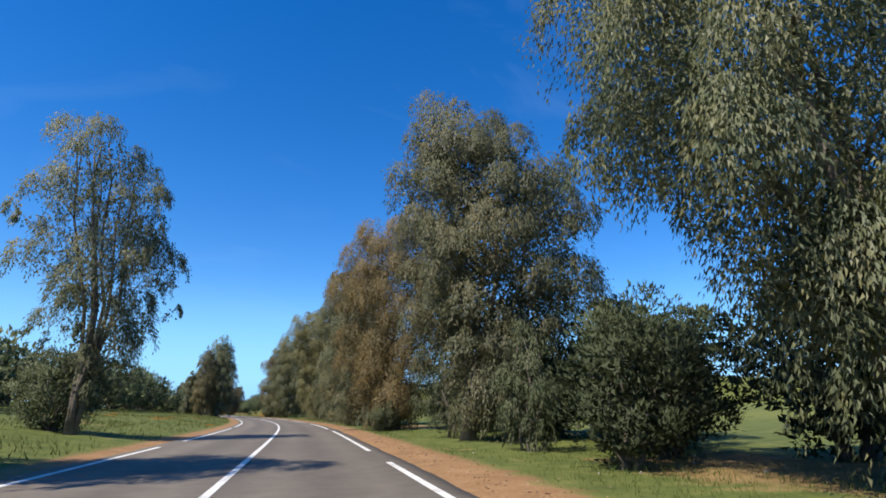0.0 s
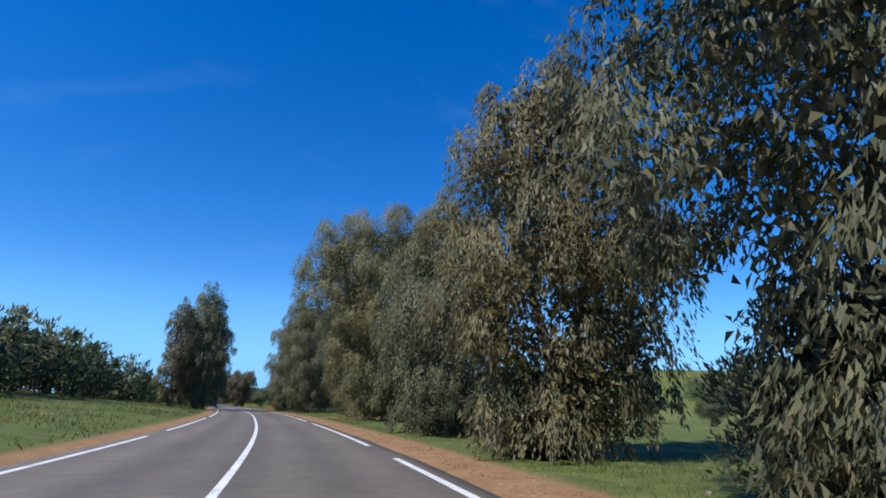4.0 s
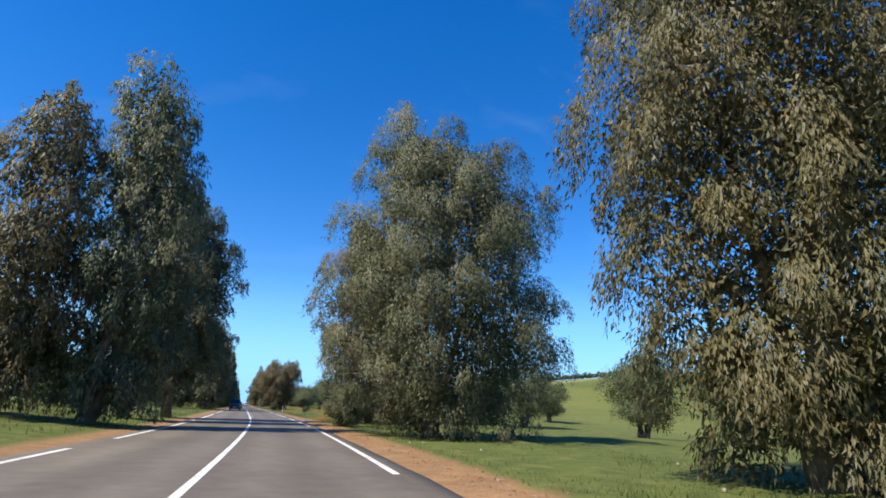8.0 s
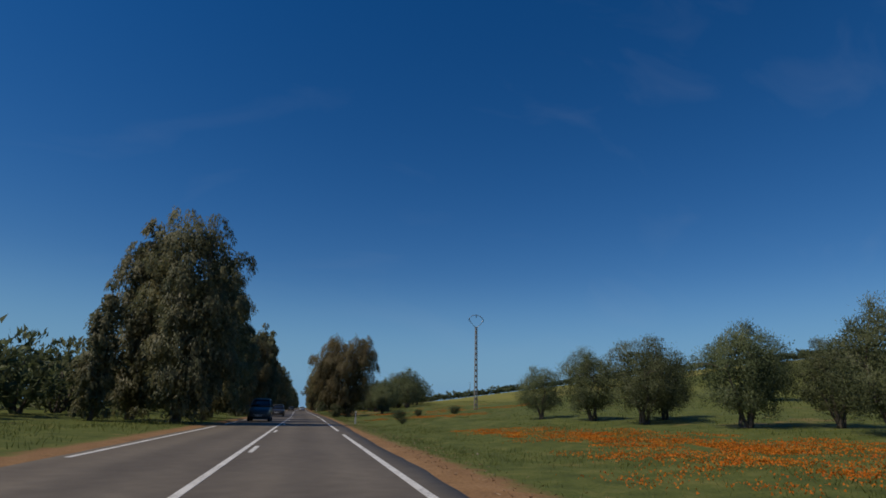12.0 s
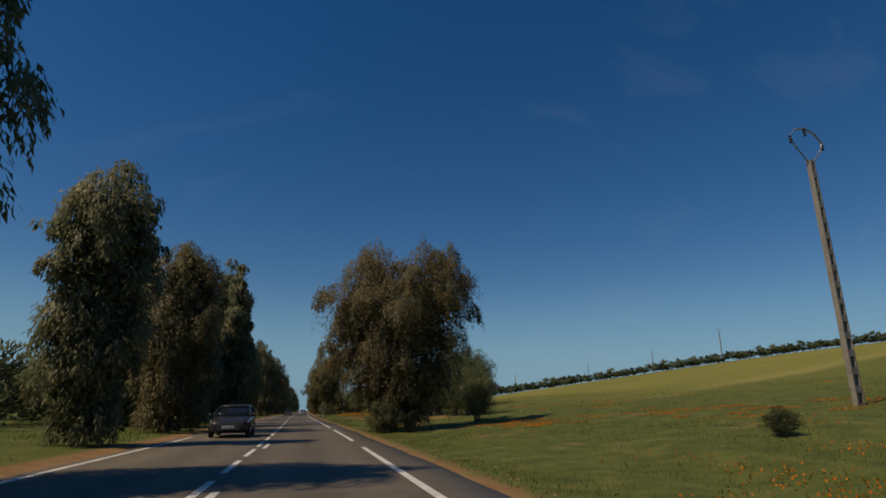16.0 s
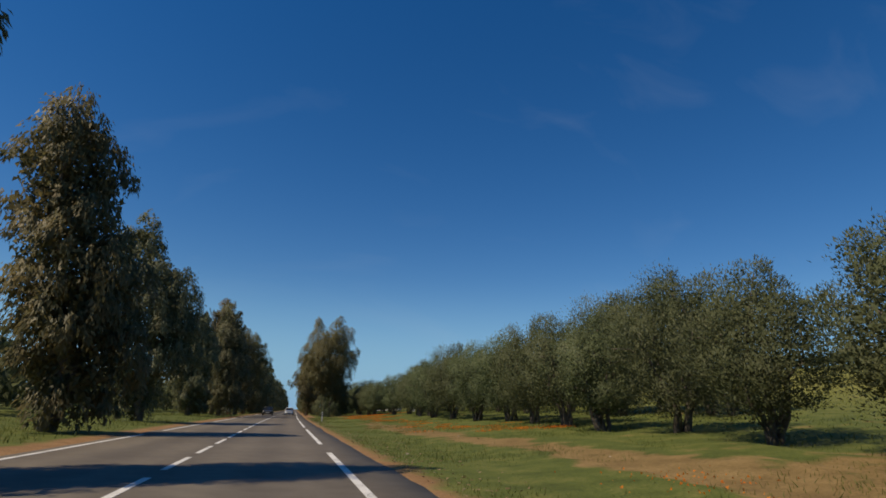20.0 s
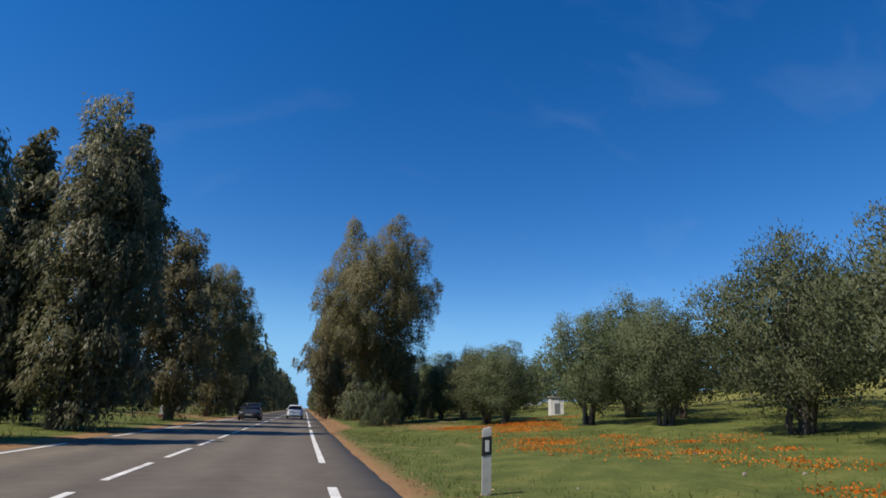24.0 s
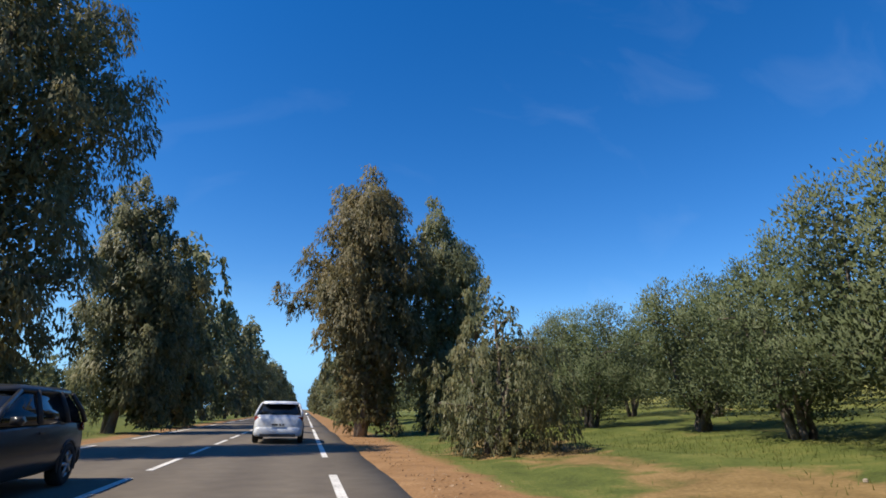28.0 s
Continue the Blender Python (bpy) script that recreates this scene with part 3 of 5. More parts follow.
def stems(crown, boughs, rng, n_stems=2, r0=0.2, reach=0.8, limbs=22, sides=7):
    """Trunk, stems and limbs that run out to the boughs."""
    s = Soup()
    h = float(crown.z[-1])
    lines = []
    for k in range(n_stems):
        a = 6.283 * k / n_stems + rng.uniform(0, 1)
        pts, rad = [], []
        for i in range(8):
            f = i / 7
            z = -0.25 + (h * reach + 0.25) * f
            c, w = crown.at(z)
            pull = smooth(f, 0.0, 0.6)
            off = 0.1 + (0.42 * w if n_stems > 1 else 0.05) * f
            pts.append((c * float(pull) + math.cos(a) * off + rng.normal(0, 0.07) * (f > 0), math.sin(a) * off * crown.flat + rng.normal(0, 0.07) * (f > 0), z))
            rad.append(r0 * (1.3 if i == 0 else 1.0) * (1 - 0.9 * f) + 0.01)
        s.tube(pts, rad, sides)
        lines.append(np.array(pts))
    for b in boughs[rng.permutation(len(boughs))[:limbs]]:
        q = min(lines, key=lambda p: float(np.abs(p[:, :2] - b[:2]).sum(1).min()))
        i = int(np.clip(np.searchsorted(q[:, 2], b[2] - 0.14 * h), 1, 6))
        mid = (q[i] + b[:3]) / 2 + np.array([0, 0, 0.04 * h])
        s.tube([q[i], mid, b[:3]], [r0 * 0.34, r0 * 0.22, 0.018], 5)
    return s


def tree(name, y, d, rz, crown, rng, mat, label, group, bark, leaves, leaf, slim, size, nst, r0, droop=1.0, share=1.0, tops=(), strand=0.7, fill=1.0, broad=0.5, reach=0.8, limbs=22, per=44):
    B = crown.boughs(size, rng, share, tops)
    V, N = foliage(crown, B, leaves, leaf, slim, rng, droop, per, strand, fill, broad)
    t = thing(name, pose(float(at(d, y)), y, float(land(d, y)) - 0.03, 0, 0, rz), label, "tree", group)
    part("trunk", stems(crown, B, rng, nst, r0, reach, limbs), bark, t, smooth_shade=True)
    part("crown", leaf_mesh("crown", V, N), mat, t)
    return t


def eucalyptus(y, d, rz, seed, rows, leaves=46000, leaf=0.2, slim=0.29, size=1.05, flat=0.72, mat=None, nst=3, label="", name="eucalyptus_tree", group="roadside eucalyptus trees", tops=(), strand=0.9, share=1.0, fill=1.2, broad=0.5, reach=0.8, limbs=22, stem=1.0):
    crown = Crown(rows, flat)
    return tree(name, y, d, rz, crown, np.random.default_rng(seed), mat or EUC_LEAF, label or "tall eucalyptus with drooping olive-green leaves beside the road", group, BARK_PALE, leaves, leaf, slim, size, nst,
                stem * (0.05 + 0.010 * float(crown.z[-1])), 1.0, share, tops, strand, fill, broad, reach, limbs)


def olive(y, d, h, r, seed, leaves=7000, leaf=0.11, mat=None, label="", group="olive grove trees", name="olive_tree", low=0.16, spikes=7, size=0.5, slim=0.36, fill=1.2, share=1.15):
    """A bushy crown on several short stems, with upright shoots on top."""
    rng = np.random.default_rng(seed)
    w = [r * rng.uniform(0.9, 1.12) for _ in range(6)]
    rows = [(h * low, -w[0] * 0.5, w[1] * 0.5), (h * 0.28, -w[2] * 0.86, w[3] * 0.86), (h * 0.5, -w[4], w[5]), (h * 0.68, -w[1] * 0.9, w[0] * 0.92), (h * 0.82, -w[3] * 0.7, w[2] * 0.66), (h * 0.92, -r * 0.35, r * 0.35)]
    tops = [(rng.uniform(-0.75, 0.75) * r, h * rng.uniform(0.84, 1.0), 0.3 * size + 0.1 * r) for _ in range(spikes)]
    tops = [(x, z - 0.28 * h * (abs(x) / r) ** 2, q) for x, z, q in tops]
    return tree(name, y, d, rng.uniform(0, 360), Crown(rows, rng.uniform(0.85, 1.0)), rng, mat or OLIVE_LEAF, label or "bushy grey-green olive tree in the grove", group, BARK_DARK, leaves, leaf, slim, size, 5, 0.085,
                -0.35, share, tops, 0.4, fill, 0.6, 0.7, 12, 22)


def again(ob, y, d, scale, turn, wide=1.0, label=""):
    """Another tree like ob, at another place and size."""
    c = copy_thing(ob, pose(float(at(d, y)), y, float(land(d, y)), 0, 0, turn) @ Matrix.Diagonal((scale * wide, scale * wide, scale, 1)))
    if label:
        c["label"] = label
    return c


def mass(name, models, spots, material, label):
    """Many far trees as one mesh: spots of y, d, scale, turn, width."""
    Vs, Ns = [], []
    for k, (y, d, size, turn, wide) in enumerate(spots):
        for kid in models[k % len(models)].children:
            if not kid.name.startswith("crown"):
                continue
            V, N = np.empty(len(kid.data.vertices) * 3, np.float32), np.empty(len(kid.data.vertices) * 3, np.float32)
            kid.data.vertices.foreach_get("co", V)
            kid.data.attributes["custom_normal"].data.foreach_get("vector", N)
            c, q = math.cos(radians(turn)), math.sin(radians(turn))
            M = np.array([[c, -q, 0], [q, c, 0], [0, 0, 1]])
            Vs.append((V.reshape(-1, 3) * (size * wide, size * wide, size)) @ M.T + (at(d, y), y, land(d, y)))
            Ns.append(N.reshape(-1, 3) @ M.T)
    ob = part(name, leaf_mesh(name, np.concatenate(Vs), np.concatenate(Ns)), material)
    return tagged(ob, label, "trees", kind="stuff")


RUSTY = "tall eucalyptus with rusty drooping foliage on the verge"


def right_row():
    """The right-hand row from the near end; crown rows are height, reach left, reach right."""
    eucalyptus(4.6, 9.7, -64, 11, [(1.6, -1.0, 1.7), (2.8, -2.2, 2.2), (4.1, -3.1, 2.8), (5.2, -4.2, 3.2), (6.4, -4.9, 3.4), (7.7, -5.2, 3.4), (9.3, -5.8, 3.2), (11.5, -4.6, 2.8), (13.5, -2.0, 1.5)], leaves=84000, leaf=0.14, strand=1.1, broad=0.35)
    eucalyptus(22.0, 8.2, -34, 12, [(0.2, -0.2, 3.0), (1.5, -1.2, 3.8), (3.3, -2.2, 4.2), (5.0, -2.6, 5.2), (7.0, -3.0, 6.2), (9.5, -3.5, 6.4), (12.0, -3.5, 5.0), (14.2, -3.2, 2.4), (15.5, -2.6, 1.5)], leaves=86000, leaf=0.165, strand=1.0)
    eucalyptus(37.6, 7.8, -33, 13, [(0.2, -2.0, 2.2), (1.7, -3.4, 2.8), (3.4, -3.9, 3.2), (4.9, -4.2, 3.8), (6.2, -4.4, 4.6), (7.6, -4.6, 5.3), (9.3, -4.6, 5.4), (11.5, -5.2, 5.2), (13.8, -3.8, 4.0), (15.4, -0.6, 2.6)], leaves=120000, leaf=0.14, flat=0.58, mat=EUC_LEAF_BROWN, label=RUSTY, strand=1.1, broad=0.4, fill=1.2, tops=((-3.0, 14.2, 0.8), (1.6, 15.6, 0.8)))
    eucalyptus(51.5, 7.7, -31, 14, [(0.2, -1.9, 3.7), (1.7, -3.1, 4.1), (3.5, -4.0, 4.4), (5.0, -4.3, 4.2), (7.7, -5.2, 4.1), (10.5, -5.3, 3.1), (12.4, -4.8, 2.1), (14.0, -4.0, 1.8)], leaves=80000, leaf=0.165, tops=((0.8, 14.6, 0.7), (-3.6, 13.9, 0.6)))
    eucalyptus(62.0, 8.2, -28, 15, [(0.2, -2.6, 2.6), (3.0, -3.7, 3.7), (6.5, -4.0, 3.8), (9.5, -3.2, 3.2), (12.2, -1.2, 1.2)], leaves=34000, mat=EUC_LEAF_RUST, label=RUSTY)
    eucalyptus(74.0, 8.6, -26, 16, [(0.2, -2.6, 2.6), (3.0, -3.6, 3.7), (6.5, -3.9, 3.8), (9.3, -3.0, 3.0), (11.7, -1.2, 1.2)], leaves=34000)
    eucalyptus(95.0, 10.3, -26, 17, [(0.2, -3.2, 3.2), (1.8, -4.4, 4.9), (3.3, -5.0, 5.3), (4.6, -5.5, 6.2), (6.0, -6.7, 7.8), (8.4, -7.4, 7.9), (12.0, -8.9, 7.7), (14.2, -8.6, 6.0), (16.5, -6.3, 4.7), (18.0, -3.6, 2.4)], leaves=112000, leaf=0.175, size=1.15, fill=1.9, broad=0.42, mat=EUC_LEAF_RUST, label=RUSTY, nst=5, flat=0.62, tops=((-0.2, 18.3, 0.8), (-4.6, 17.4, 0.7)))
    eucalyptus(115.0, 11.6, -28, 18, [(0.2, -2.2, 3.0), (3.3, -3.5, 3.2), (4.9, -3.9, 4.0), (7.6, -4.5, 4.8), (9.9, -4.6, 4.5), (12.3, -4.4, 3.6), (14.5, -2.7, 2.3), (15.6, -2.2, 0.8)], leaves=84000, leaf=0.165, label=RUSTY, mat=EUC_LEAF_RUST)
    eucalyptus(133.0, 8.3, -18, 19, [(0.2, -2.2, 5.0), (1.9, -4.6, 5.4), (4.5, -5.6, 6.6), (7.5, -6.0, 7.1), (9.6, -5.9, 6.8), (12.1, -4.8, 5.9), (13.6, -4.2, 4.6), (15.6, -4.0, 1.8), (16.8, -3.4, -1.2)], leaves=98000, leaf=0.16, size=1.05, nst=4, fill=1.7, broad=0.48)
    eucalyptus(153.5, 9.4, 14, 20, [(0.2, -2.8, 3.5), (2.9, -3.5, 3.6), (4.0, -3.9, 4.4), (6.0, -5.3, 4.6), (7.5, -5.4, 4.3), (9.7, -4.4, 3.9), (12.4, -5.0, 3.4), (14.6, -4.4, 2.4), (16.4, -3.0, 1.3), (17.3, -1.8, -0.4)], leaves=108000, leaf=0.15, strand=1.05, fill=1.5, broad=0.42, flat=0.48, mat=EUC_LEAF_BROWN, label=RUSTY)
    # the lone wide tree: two crowns over one foot
    eucalyptus(242.6, 7.6, -19, 31, [(0.2, -1.7, 0.8), (1.5, -3.1, 1.5), (2.4, -3.9, 2.1), (4.0, -5.1, 2.8), (5.6, -5.3, 3.5), (7.0, -6.0, 4.3), (8.1, -5.3, 4.2), (9.2, -3.8, 3.4), (9.8, -3.2, 2.8)], leaves=108000, leaf=0.15, mat=EUC_LEAF_RUST, nst=4, flat=0.6, strand=1.7, size=0.9,
               tops=((-3.0, 10.2, 0.7), (2.2, 10.2, 0.8), (-2.2, 10.0, 0.6), (1.4, 9.9, 0.7), (-5.9, 7.7, 0.6)), label="lone wide eucalyptus with two crowns and trailing rusty leaves")
    # the great one that leans over the road: three tops, open below on the road's side
    eucalyptus(355.0, 8.6, -16, 41, [(2.2, -1.2, 1.2), (3.5, -1.8, 2.4), (5.2, -3.0, 3.0), (6.1, -5.0, 3.2), (7.9, -5.4, 3.5), (9.9, -5.7, 4.0), (11.7, -5.0, 3.7), (13.6, -4.5, 3.2)], leaves=104000, leaf=0.155, nst=4, mat=EUC_LEAF_RUST, strand=1.15, flat=0.8,
               tops=((-2.9, 14.6, 1.2), (-3.1, 15.6, 0.8), (0.2, 14.6, 1.3), (0.7, 15.8, 0.9), (2.7, 13.9, 0.9), (1.6, 14.4, 0.8)), label="great eucalyptus with three tops hanging over the road")
    # shoots at its foot; the great tree's shade is put into their leaf colour
    eucalyptus(352.8, 8.1, -15, 47, [(0.1, -1.6, 1.6), (0.8, -2.1, 2.3), (1.6, -2.3, 2.4), (2.4, -1.7, 1.7), (3.0, -0.7, 0.8)], mat=SHADED_SHRUB, leaves=20000, leaf=0.115, slim=0.17, size=0.45, share=0.7, nst=5, fill=0.2, broad=0.25, stem=0.35, name="shrub", label="spreading eucalyptus shoots at the foot of a great tree", group="roadside shrubs", strand=0.7)
    eucalyptus(357.6, 10.0, -16, 48, [(0.2, -1.8, 2.0), (1.5, -2.3, 2.4), (3.5, -2.4, 2.2), (5.5, -1.6, 1.4), (6.6, -0.6, 0.6)], leaves=16000, leaf=0.2, size=0.7, nst=3, label="lower eucalyptus growth behind a great tree")
    eucalyptus(384.0, 5.5, -5, 44, [(0.3, -0.6, 2.0), (1.9, -1.6, 2.4), (4.6, -2.6, 3.2), (6.1, -3.8, 3.2), (7.4, -3.9, 3.1), (8.9, -3.0, 3.1), (10.4, -3.0, 2.6), (12.7, -1.5, 1.8), (13.6, -0.8, 0.3)], leaves=32000, leaf=0.23, mat=EUC_LEAF_RUST, tops=((-4.3, 6.6, 0.6),))
    eucalyptus(386.5, 9.2, -11, 45, [(0.3, -0.8, 1.3), (3.7, -1.3, 2.3), (6.2, -1.6, 3.6), (9.1, -1.6, 3.1), (11.5, -1.1, 1.5), (13.0, -0.3, 1.0)], leaves=22000, leaf=0.23)
    eucalyptus(371.7, 8.0, -18, 46, [(0.1, -1.4, 1.8), (1.4, -2.1, 2.3), (2.6, -1.9, 1.9), (3.7, -0.9, 0.9), (4.6, -0.4, 0.3)], leaves=13000, leaf=0.15, size=0.5, fill=0.4, nst=3, name="young_tree", label="airy drooping young eucalyptus beside the dirt verge", group="roadside shrubs", strand=1.3)


right_row()


def left_row():
    """The row across the road, mostly seen from its shaded side."""
    far = dict(leaves=20000, leaf=0.28, slim=0.3, size=1.15)
    dark = "tall dark eucalyptus in the row across the road"
    eucalyptus(28.5, -8.0, 7, 71, [(1.5, -0.6, 1.4), (3.0, -1.2, 2.2), (4.7, -2.4, 3.4), (7.0, -3.3, 3.4), (9.0, -3.7, 3.2), (11.8, -3.3, 2.5), (13.5, -2.6, 0.9), (14.3, -2.4, -1.4)], leaves=42000, leaf=0.16, stem=0.55, nst=7, size=0.8, share=0.7, fill=0.2, reach=0.9, limbs=40, label="airy many-stemmed eucalyptus with thin pale stems")
    eucalyptus(12.5, -9.4, 0, 73, [(1.6, -2.0, 2.0), (4.0, -3.4, 3.2), (8.0, -4.4, 4.0), (11.0, -4.0, 3.8), (13.5, -1.6, 1.6)], leaves=30000, leaf=0.22, label="eucalyptus whose shade falls across the road")
    eucalyptus(134.0, -6.4, 13, 61, [(0.8, -1.0, 2.8), (3.2, -1.8, 3.5), (6.9, -2.2, 4.0), (10.9, -1.8, 3.5), (14.5, -1.9, 2.5), (16.4, -1.4, 1.7), (17.5, -0.8, 0.6)], leaves=31159, leaf=0.23, size=0.95, fill=0.7, label="very tall dark eucalyptus leaning over the road")
    eucalyptus(133.0, -9.4, 19, 62, [(0.8, -1.6, 2.4), (3.0, -2.3, 2.9), (6.5, -2.6, 2.8), (9.5, -2.3, 2.3), (11.7, -1.7, 1.9), (13.8, -1.4, 1.1), (15.1, -0.7, 0.5)], leaves=24600, leaf=0.23, fill=0.7, mat=EUC_LEAF_RUST, label=dark)
    eucalyptus(143.0, -6.8, 19, 66, [(0.8, -1.4, 1.8), (2.9, -2.2, 2.2), (6.7, -3.2, 2.4), (11.0, -3.7, 2.7), (12.7, -3.8, 2.9), (14.2, -3.4, 2.4), (16.6, -1.6, 1.0)], leaves=30000, leaf=0.22, fill=0.7, label=dark)
    eucalyptus(150.5, -5.6, 12, 69, [(2.3, -2.7, 1.2), (3.2, -3.2, 2.3), (4.9, -3.3, 3.5), (7.6, -2.8, 4.1), (9.7, -2.4, 4.3), (11.7, -2.0, 3.5), (14.2, -1.8, 2.4), (15.8, -1.0, 0.6)], leaves=46000, leaf=0.2, label="tall eucalyptus with a high crown leaning over the road")
    eucalyptus(201.0, -6.4, 12, 63, [(0.6, -2.4, 2.4), (2.5, -3.0, 3.4), (4.0, -3.1, 3.9), (5.5, -3.2, 4.1), (7.5, -3.3, 4.2), (9.3, -3.3, 4.0), (11.8, -3.1, 3.2), (13.1, -2.4, 1.3), (13.8, -1.4, -0.4)], leaves=29520, leaf=0.25, size=1.1, nst=4, label=dark)
    eucalyptus(203.5, -9.8, 14, 67, [(0.6, -1.6, 2.0), (4.0, -2.2, 2.6), (9.0, -2.4, 2.6), (12.0, -1.8, 1.6), (13.8, -0.6, 0.4)], **far, label=dark)
    eucalyptus(199.0, -10.8, 18, 68, [(0.6, -1.0, 0.9), (3.0, -1.3, 1.2), (6.0, -1.0, 0.9), (8.4, -0.3, 0.3)], leaves=8000, leaf=0.22, size=0.5, nst=1, label="slim young eucalyptus behind the row of tall trees")
    eucalyptus(210.0, -6.2, 15, 74, [(0.6, -1.8, 2.4), (4.0, -2.6, 3.2), (7.5, -2.8, 3.3), (10.2, -2.4, 2.8), (12.2, -0.8, 1.0)], leaves=36000, leaf=0.2, mat=EUC_LEAF_RUST, label=dark)
    eucalyptus(218.5, -7.0, 22, 75, [(1.5, -1.9, 1.8), (3.1, -2.5, 3.0), (4.7, -2.8, 3.5), (6.7, -3.0, 3.5), (9.2, -3.0, 3.0), (11.3, -2.7, 2.1), (13.5, -2.5, 0.9), (14.6, -1.8, 0.4)], leaves=27880, leaf=0.24, slim=0.3, label=dark)
    eucalyptus(231.5, -5.9, 19, 76, [(0.6, -1.2, 1.5), (2.8, -1.6, 1.5), (4.4, -2.1, 1.6), (6.0, -2.3, 1.7), (7.5, -2.2, 2.0), (8.8, -1.8, 1.9), (9.9, -0.9, 1.0)], leaves=26000, leaf=0.22, size=0.8, label=dark)
    eucalyptus(243.5, -5.8, 13, 77, [(0.6, -1.5, 1.6), (3.5, -2.0, 2.0), (6.5, -2.2, 2.4), (8.6, -1.8, 2.2), (10.4, -0.4, 0.6)], leaves=32000, leaf=0.2, size=0.9, mat=EUC_LEAF_RUST, label=dark)
    eucalyptus(252.0, -9.8, 25, 83, [(0.6, -1.8, 1.8), (3.5, -2.0, 2.0), (7.0, -2.1, 1.8), (10.8, -1.6, 0.9), (12.1, -1.3, 0.4), (13.1, -0.5, 0.0)], **far, label=dark)
    eucalyptus(246.9, -5.9, 19, 78, [(0.6, -1.3, 2.0), (3.4, -1.6, 2.1), (6.4, -1.7, 1.9), (9.2, -1.5, 1.4), (10.9, -1.1, 0.7), (11.8, -0.6, 0.0)], leaves=24000, leaf=0.22, size=0.8, label=dark)
    eucalyptus(257.0, -7.0, 15, 93, [(0.6, -1.6, 2.0), (4.0, -2.2, 2.3), (7.5, -2.1, 2.0), (10.0, -1.4, 1.3), (12.3, -0.4, 0.4)], **far, label=dark)
    eucalyptus(259.5, -4.9, 12, 79, [(0.6, -1.0, 2.0), (4.0, -1.3, 2.2), (7.9, -1.0, 2.0), (10.2, -0.5, 1.6), (11.6, -0.2, 1.2), (13.4, 0.1, 0.7)], **{**far, "leaves": 22000, "size": 0.7}, label=dark)
    eucalyptus(266.5, -6.2, 23, 64, [(0.6, -1.4, 1.2), (3.2, -2.0, 2.0), (6.0, -2.2, 2.1), (8.2, -2.3, 2.5), (9.9, -2.3, 2.8), (11.2, -1.9, 1.6), (12.6, -1.7, 1.6), (14.2, -1.0, 0.9), (15.6, -0.3, 0.3)], leaves=27880, leaf=0.23, size=0.85, label=dark)
    eucalyptus(282.8, -6.8, 20, 84, [(0.8, -1.2, 2.4), (2.5, -1.9, 3.0), (4.8, -2.7, 3.1), (7.2, -3.2, 2.2), (9.1, -3.5, 1.6), (10.9, -3.6, 1.1), (12.2, -3.4, 0.8), (13.3, -2.9, 0.4), (14.4, -2.2, -0.8)], **far, mat=EUC_LEAF_RUST, label=dark)
    eucalyptus(300.5, -7.6, 19, 85, [(0.8, -1.6, 0.9), (2.2, -2.2, 1.4), (3.6, -2.9, 3.0), (5.0, -3.5, 3.4), (7.9, -4.0, 3.6), (9.6, -4.1, 2.9), (11.0, -4.0, 1.6), (12.1, -3.7, 0.3), (13.5, -2.8, -0.4), (14.8, -1.6, -0.7)], leaves=29520, leaf=0.24, size=0.95, label=dark)
    eucalyptus(329.0, -9.0, 16, 86, [(0.6, -1.6, 2.0), (4.0, -2.5, 2.6), (8.0, -2.2, 2.3), (11.6, -0.8, 0.8)], **far, label=dark)
    eucalyptus(338.5, -10.2, 24, 87, [(0.6, -1.6, 2.0), (4.0, -2.4, 2.4), (8.0, -2.0, 2.2), (11.5, -1.2, 1.2), (13.8, -0.3, 0.3)], **far, label=dark)
    eucalyptus(337.0, -6.6, 21, 65, [(0.6, -1.2, 2.6), (3.7, -1.8, 3.2), (6.1, -2.1, 3.1), (8.6, -2.1, 3.0), (11.3, -2.0, 2.6), (12.9, -1.8, 2.0), (13.9, -1.1, 1.1), (14.8, -0.2, 0.5)], leaves=29520, leaf=0.23, size=0.9, label=dark)
    eucalyptus(345.5, -8.5, 28, 88, [(1.2, -0.8, 1.0), (3.8, -1.4, 1.5), (6.6, -1.9, 1.8), (8.2, -2.1, 2.3), (9.7, -2.3, 2.4), (11.6, -2.3, 2.4), (13.9, -2.1, 2.0), (16.6, -0.8, 0.8)], leaves=28000, leaf=0.23, size=0.85, mat=EUC_LEAF_RUST, label=dark)
    eucalyptus(355.5, -6.3, 17, 89, [(0.6, -1.5, 2.0), (2.7, -3.0, 2.6), (4.4, -3.6, 2.6), (7.3, -3.6, 2.2), (10.4, -3.4, 1.7), (12.1, -2.8, 1.5), (13.4, -2.2, 0.8), (14.2, -0.7, 0.4)], leaves=31159, leaf=0.22, size=0.9, mat=EUC_LEAF_RUST, label=dark)
    eucalyptus(372.5, -6.4, 19, 90, [(0.5, -1.4, 2.6), (1.6, -2.0, 3.0), (3.9, -2.9, 3.4), (6.4, -3.2, 3.8), (9.0, -3.4, 3.9), (11.7, -3.4, 3.7), (13.8, -2.7, 2.6), (14.9, -1.8, 0.8)], mat=EUC_LEAF_RUST, leaves=46000, leaf=0.2, size=0.95, label=dark)
    eucalyptus(386.0, -5.9, 17, 91, [(0.6, -1.2, 2.6), (4.3, -2.1, 3.0), (6.6, -2.2, 2.8), (8.6, -2.2, 2.4), (10.0, -1.9, 1.9), (11.6, -1.4, 1.2), (12.1, -0.7, 0.2)], leaves=24600, leaf=0.24, size=0.9, label=dark)
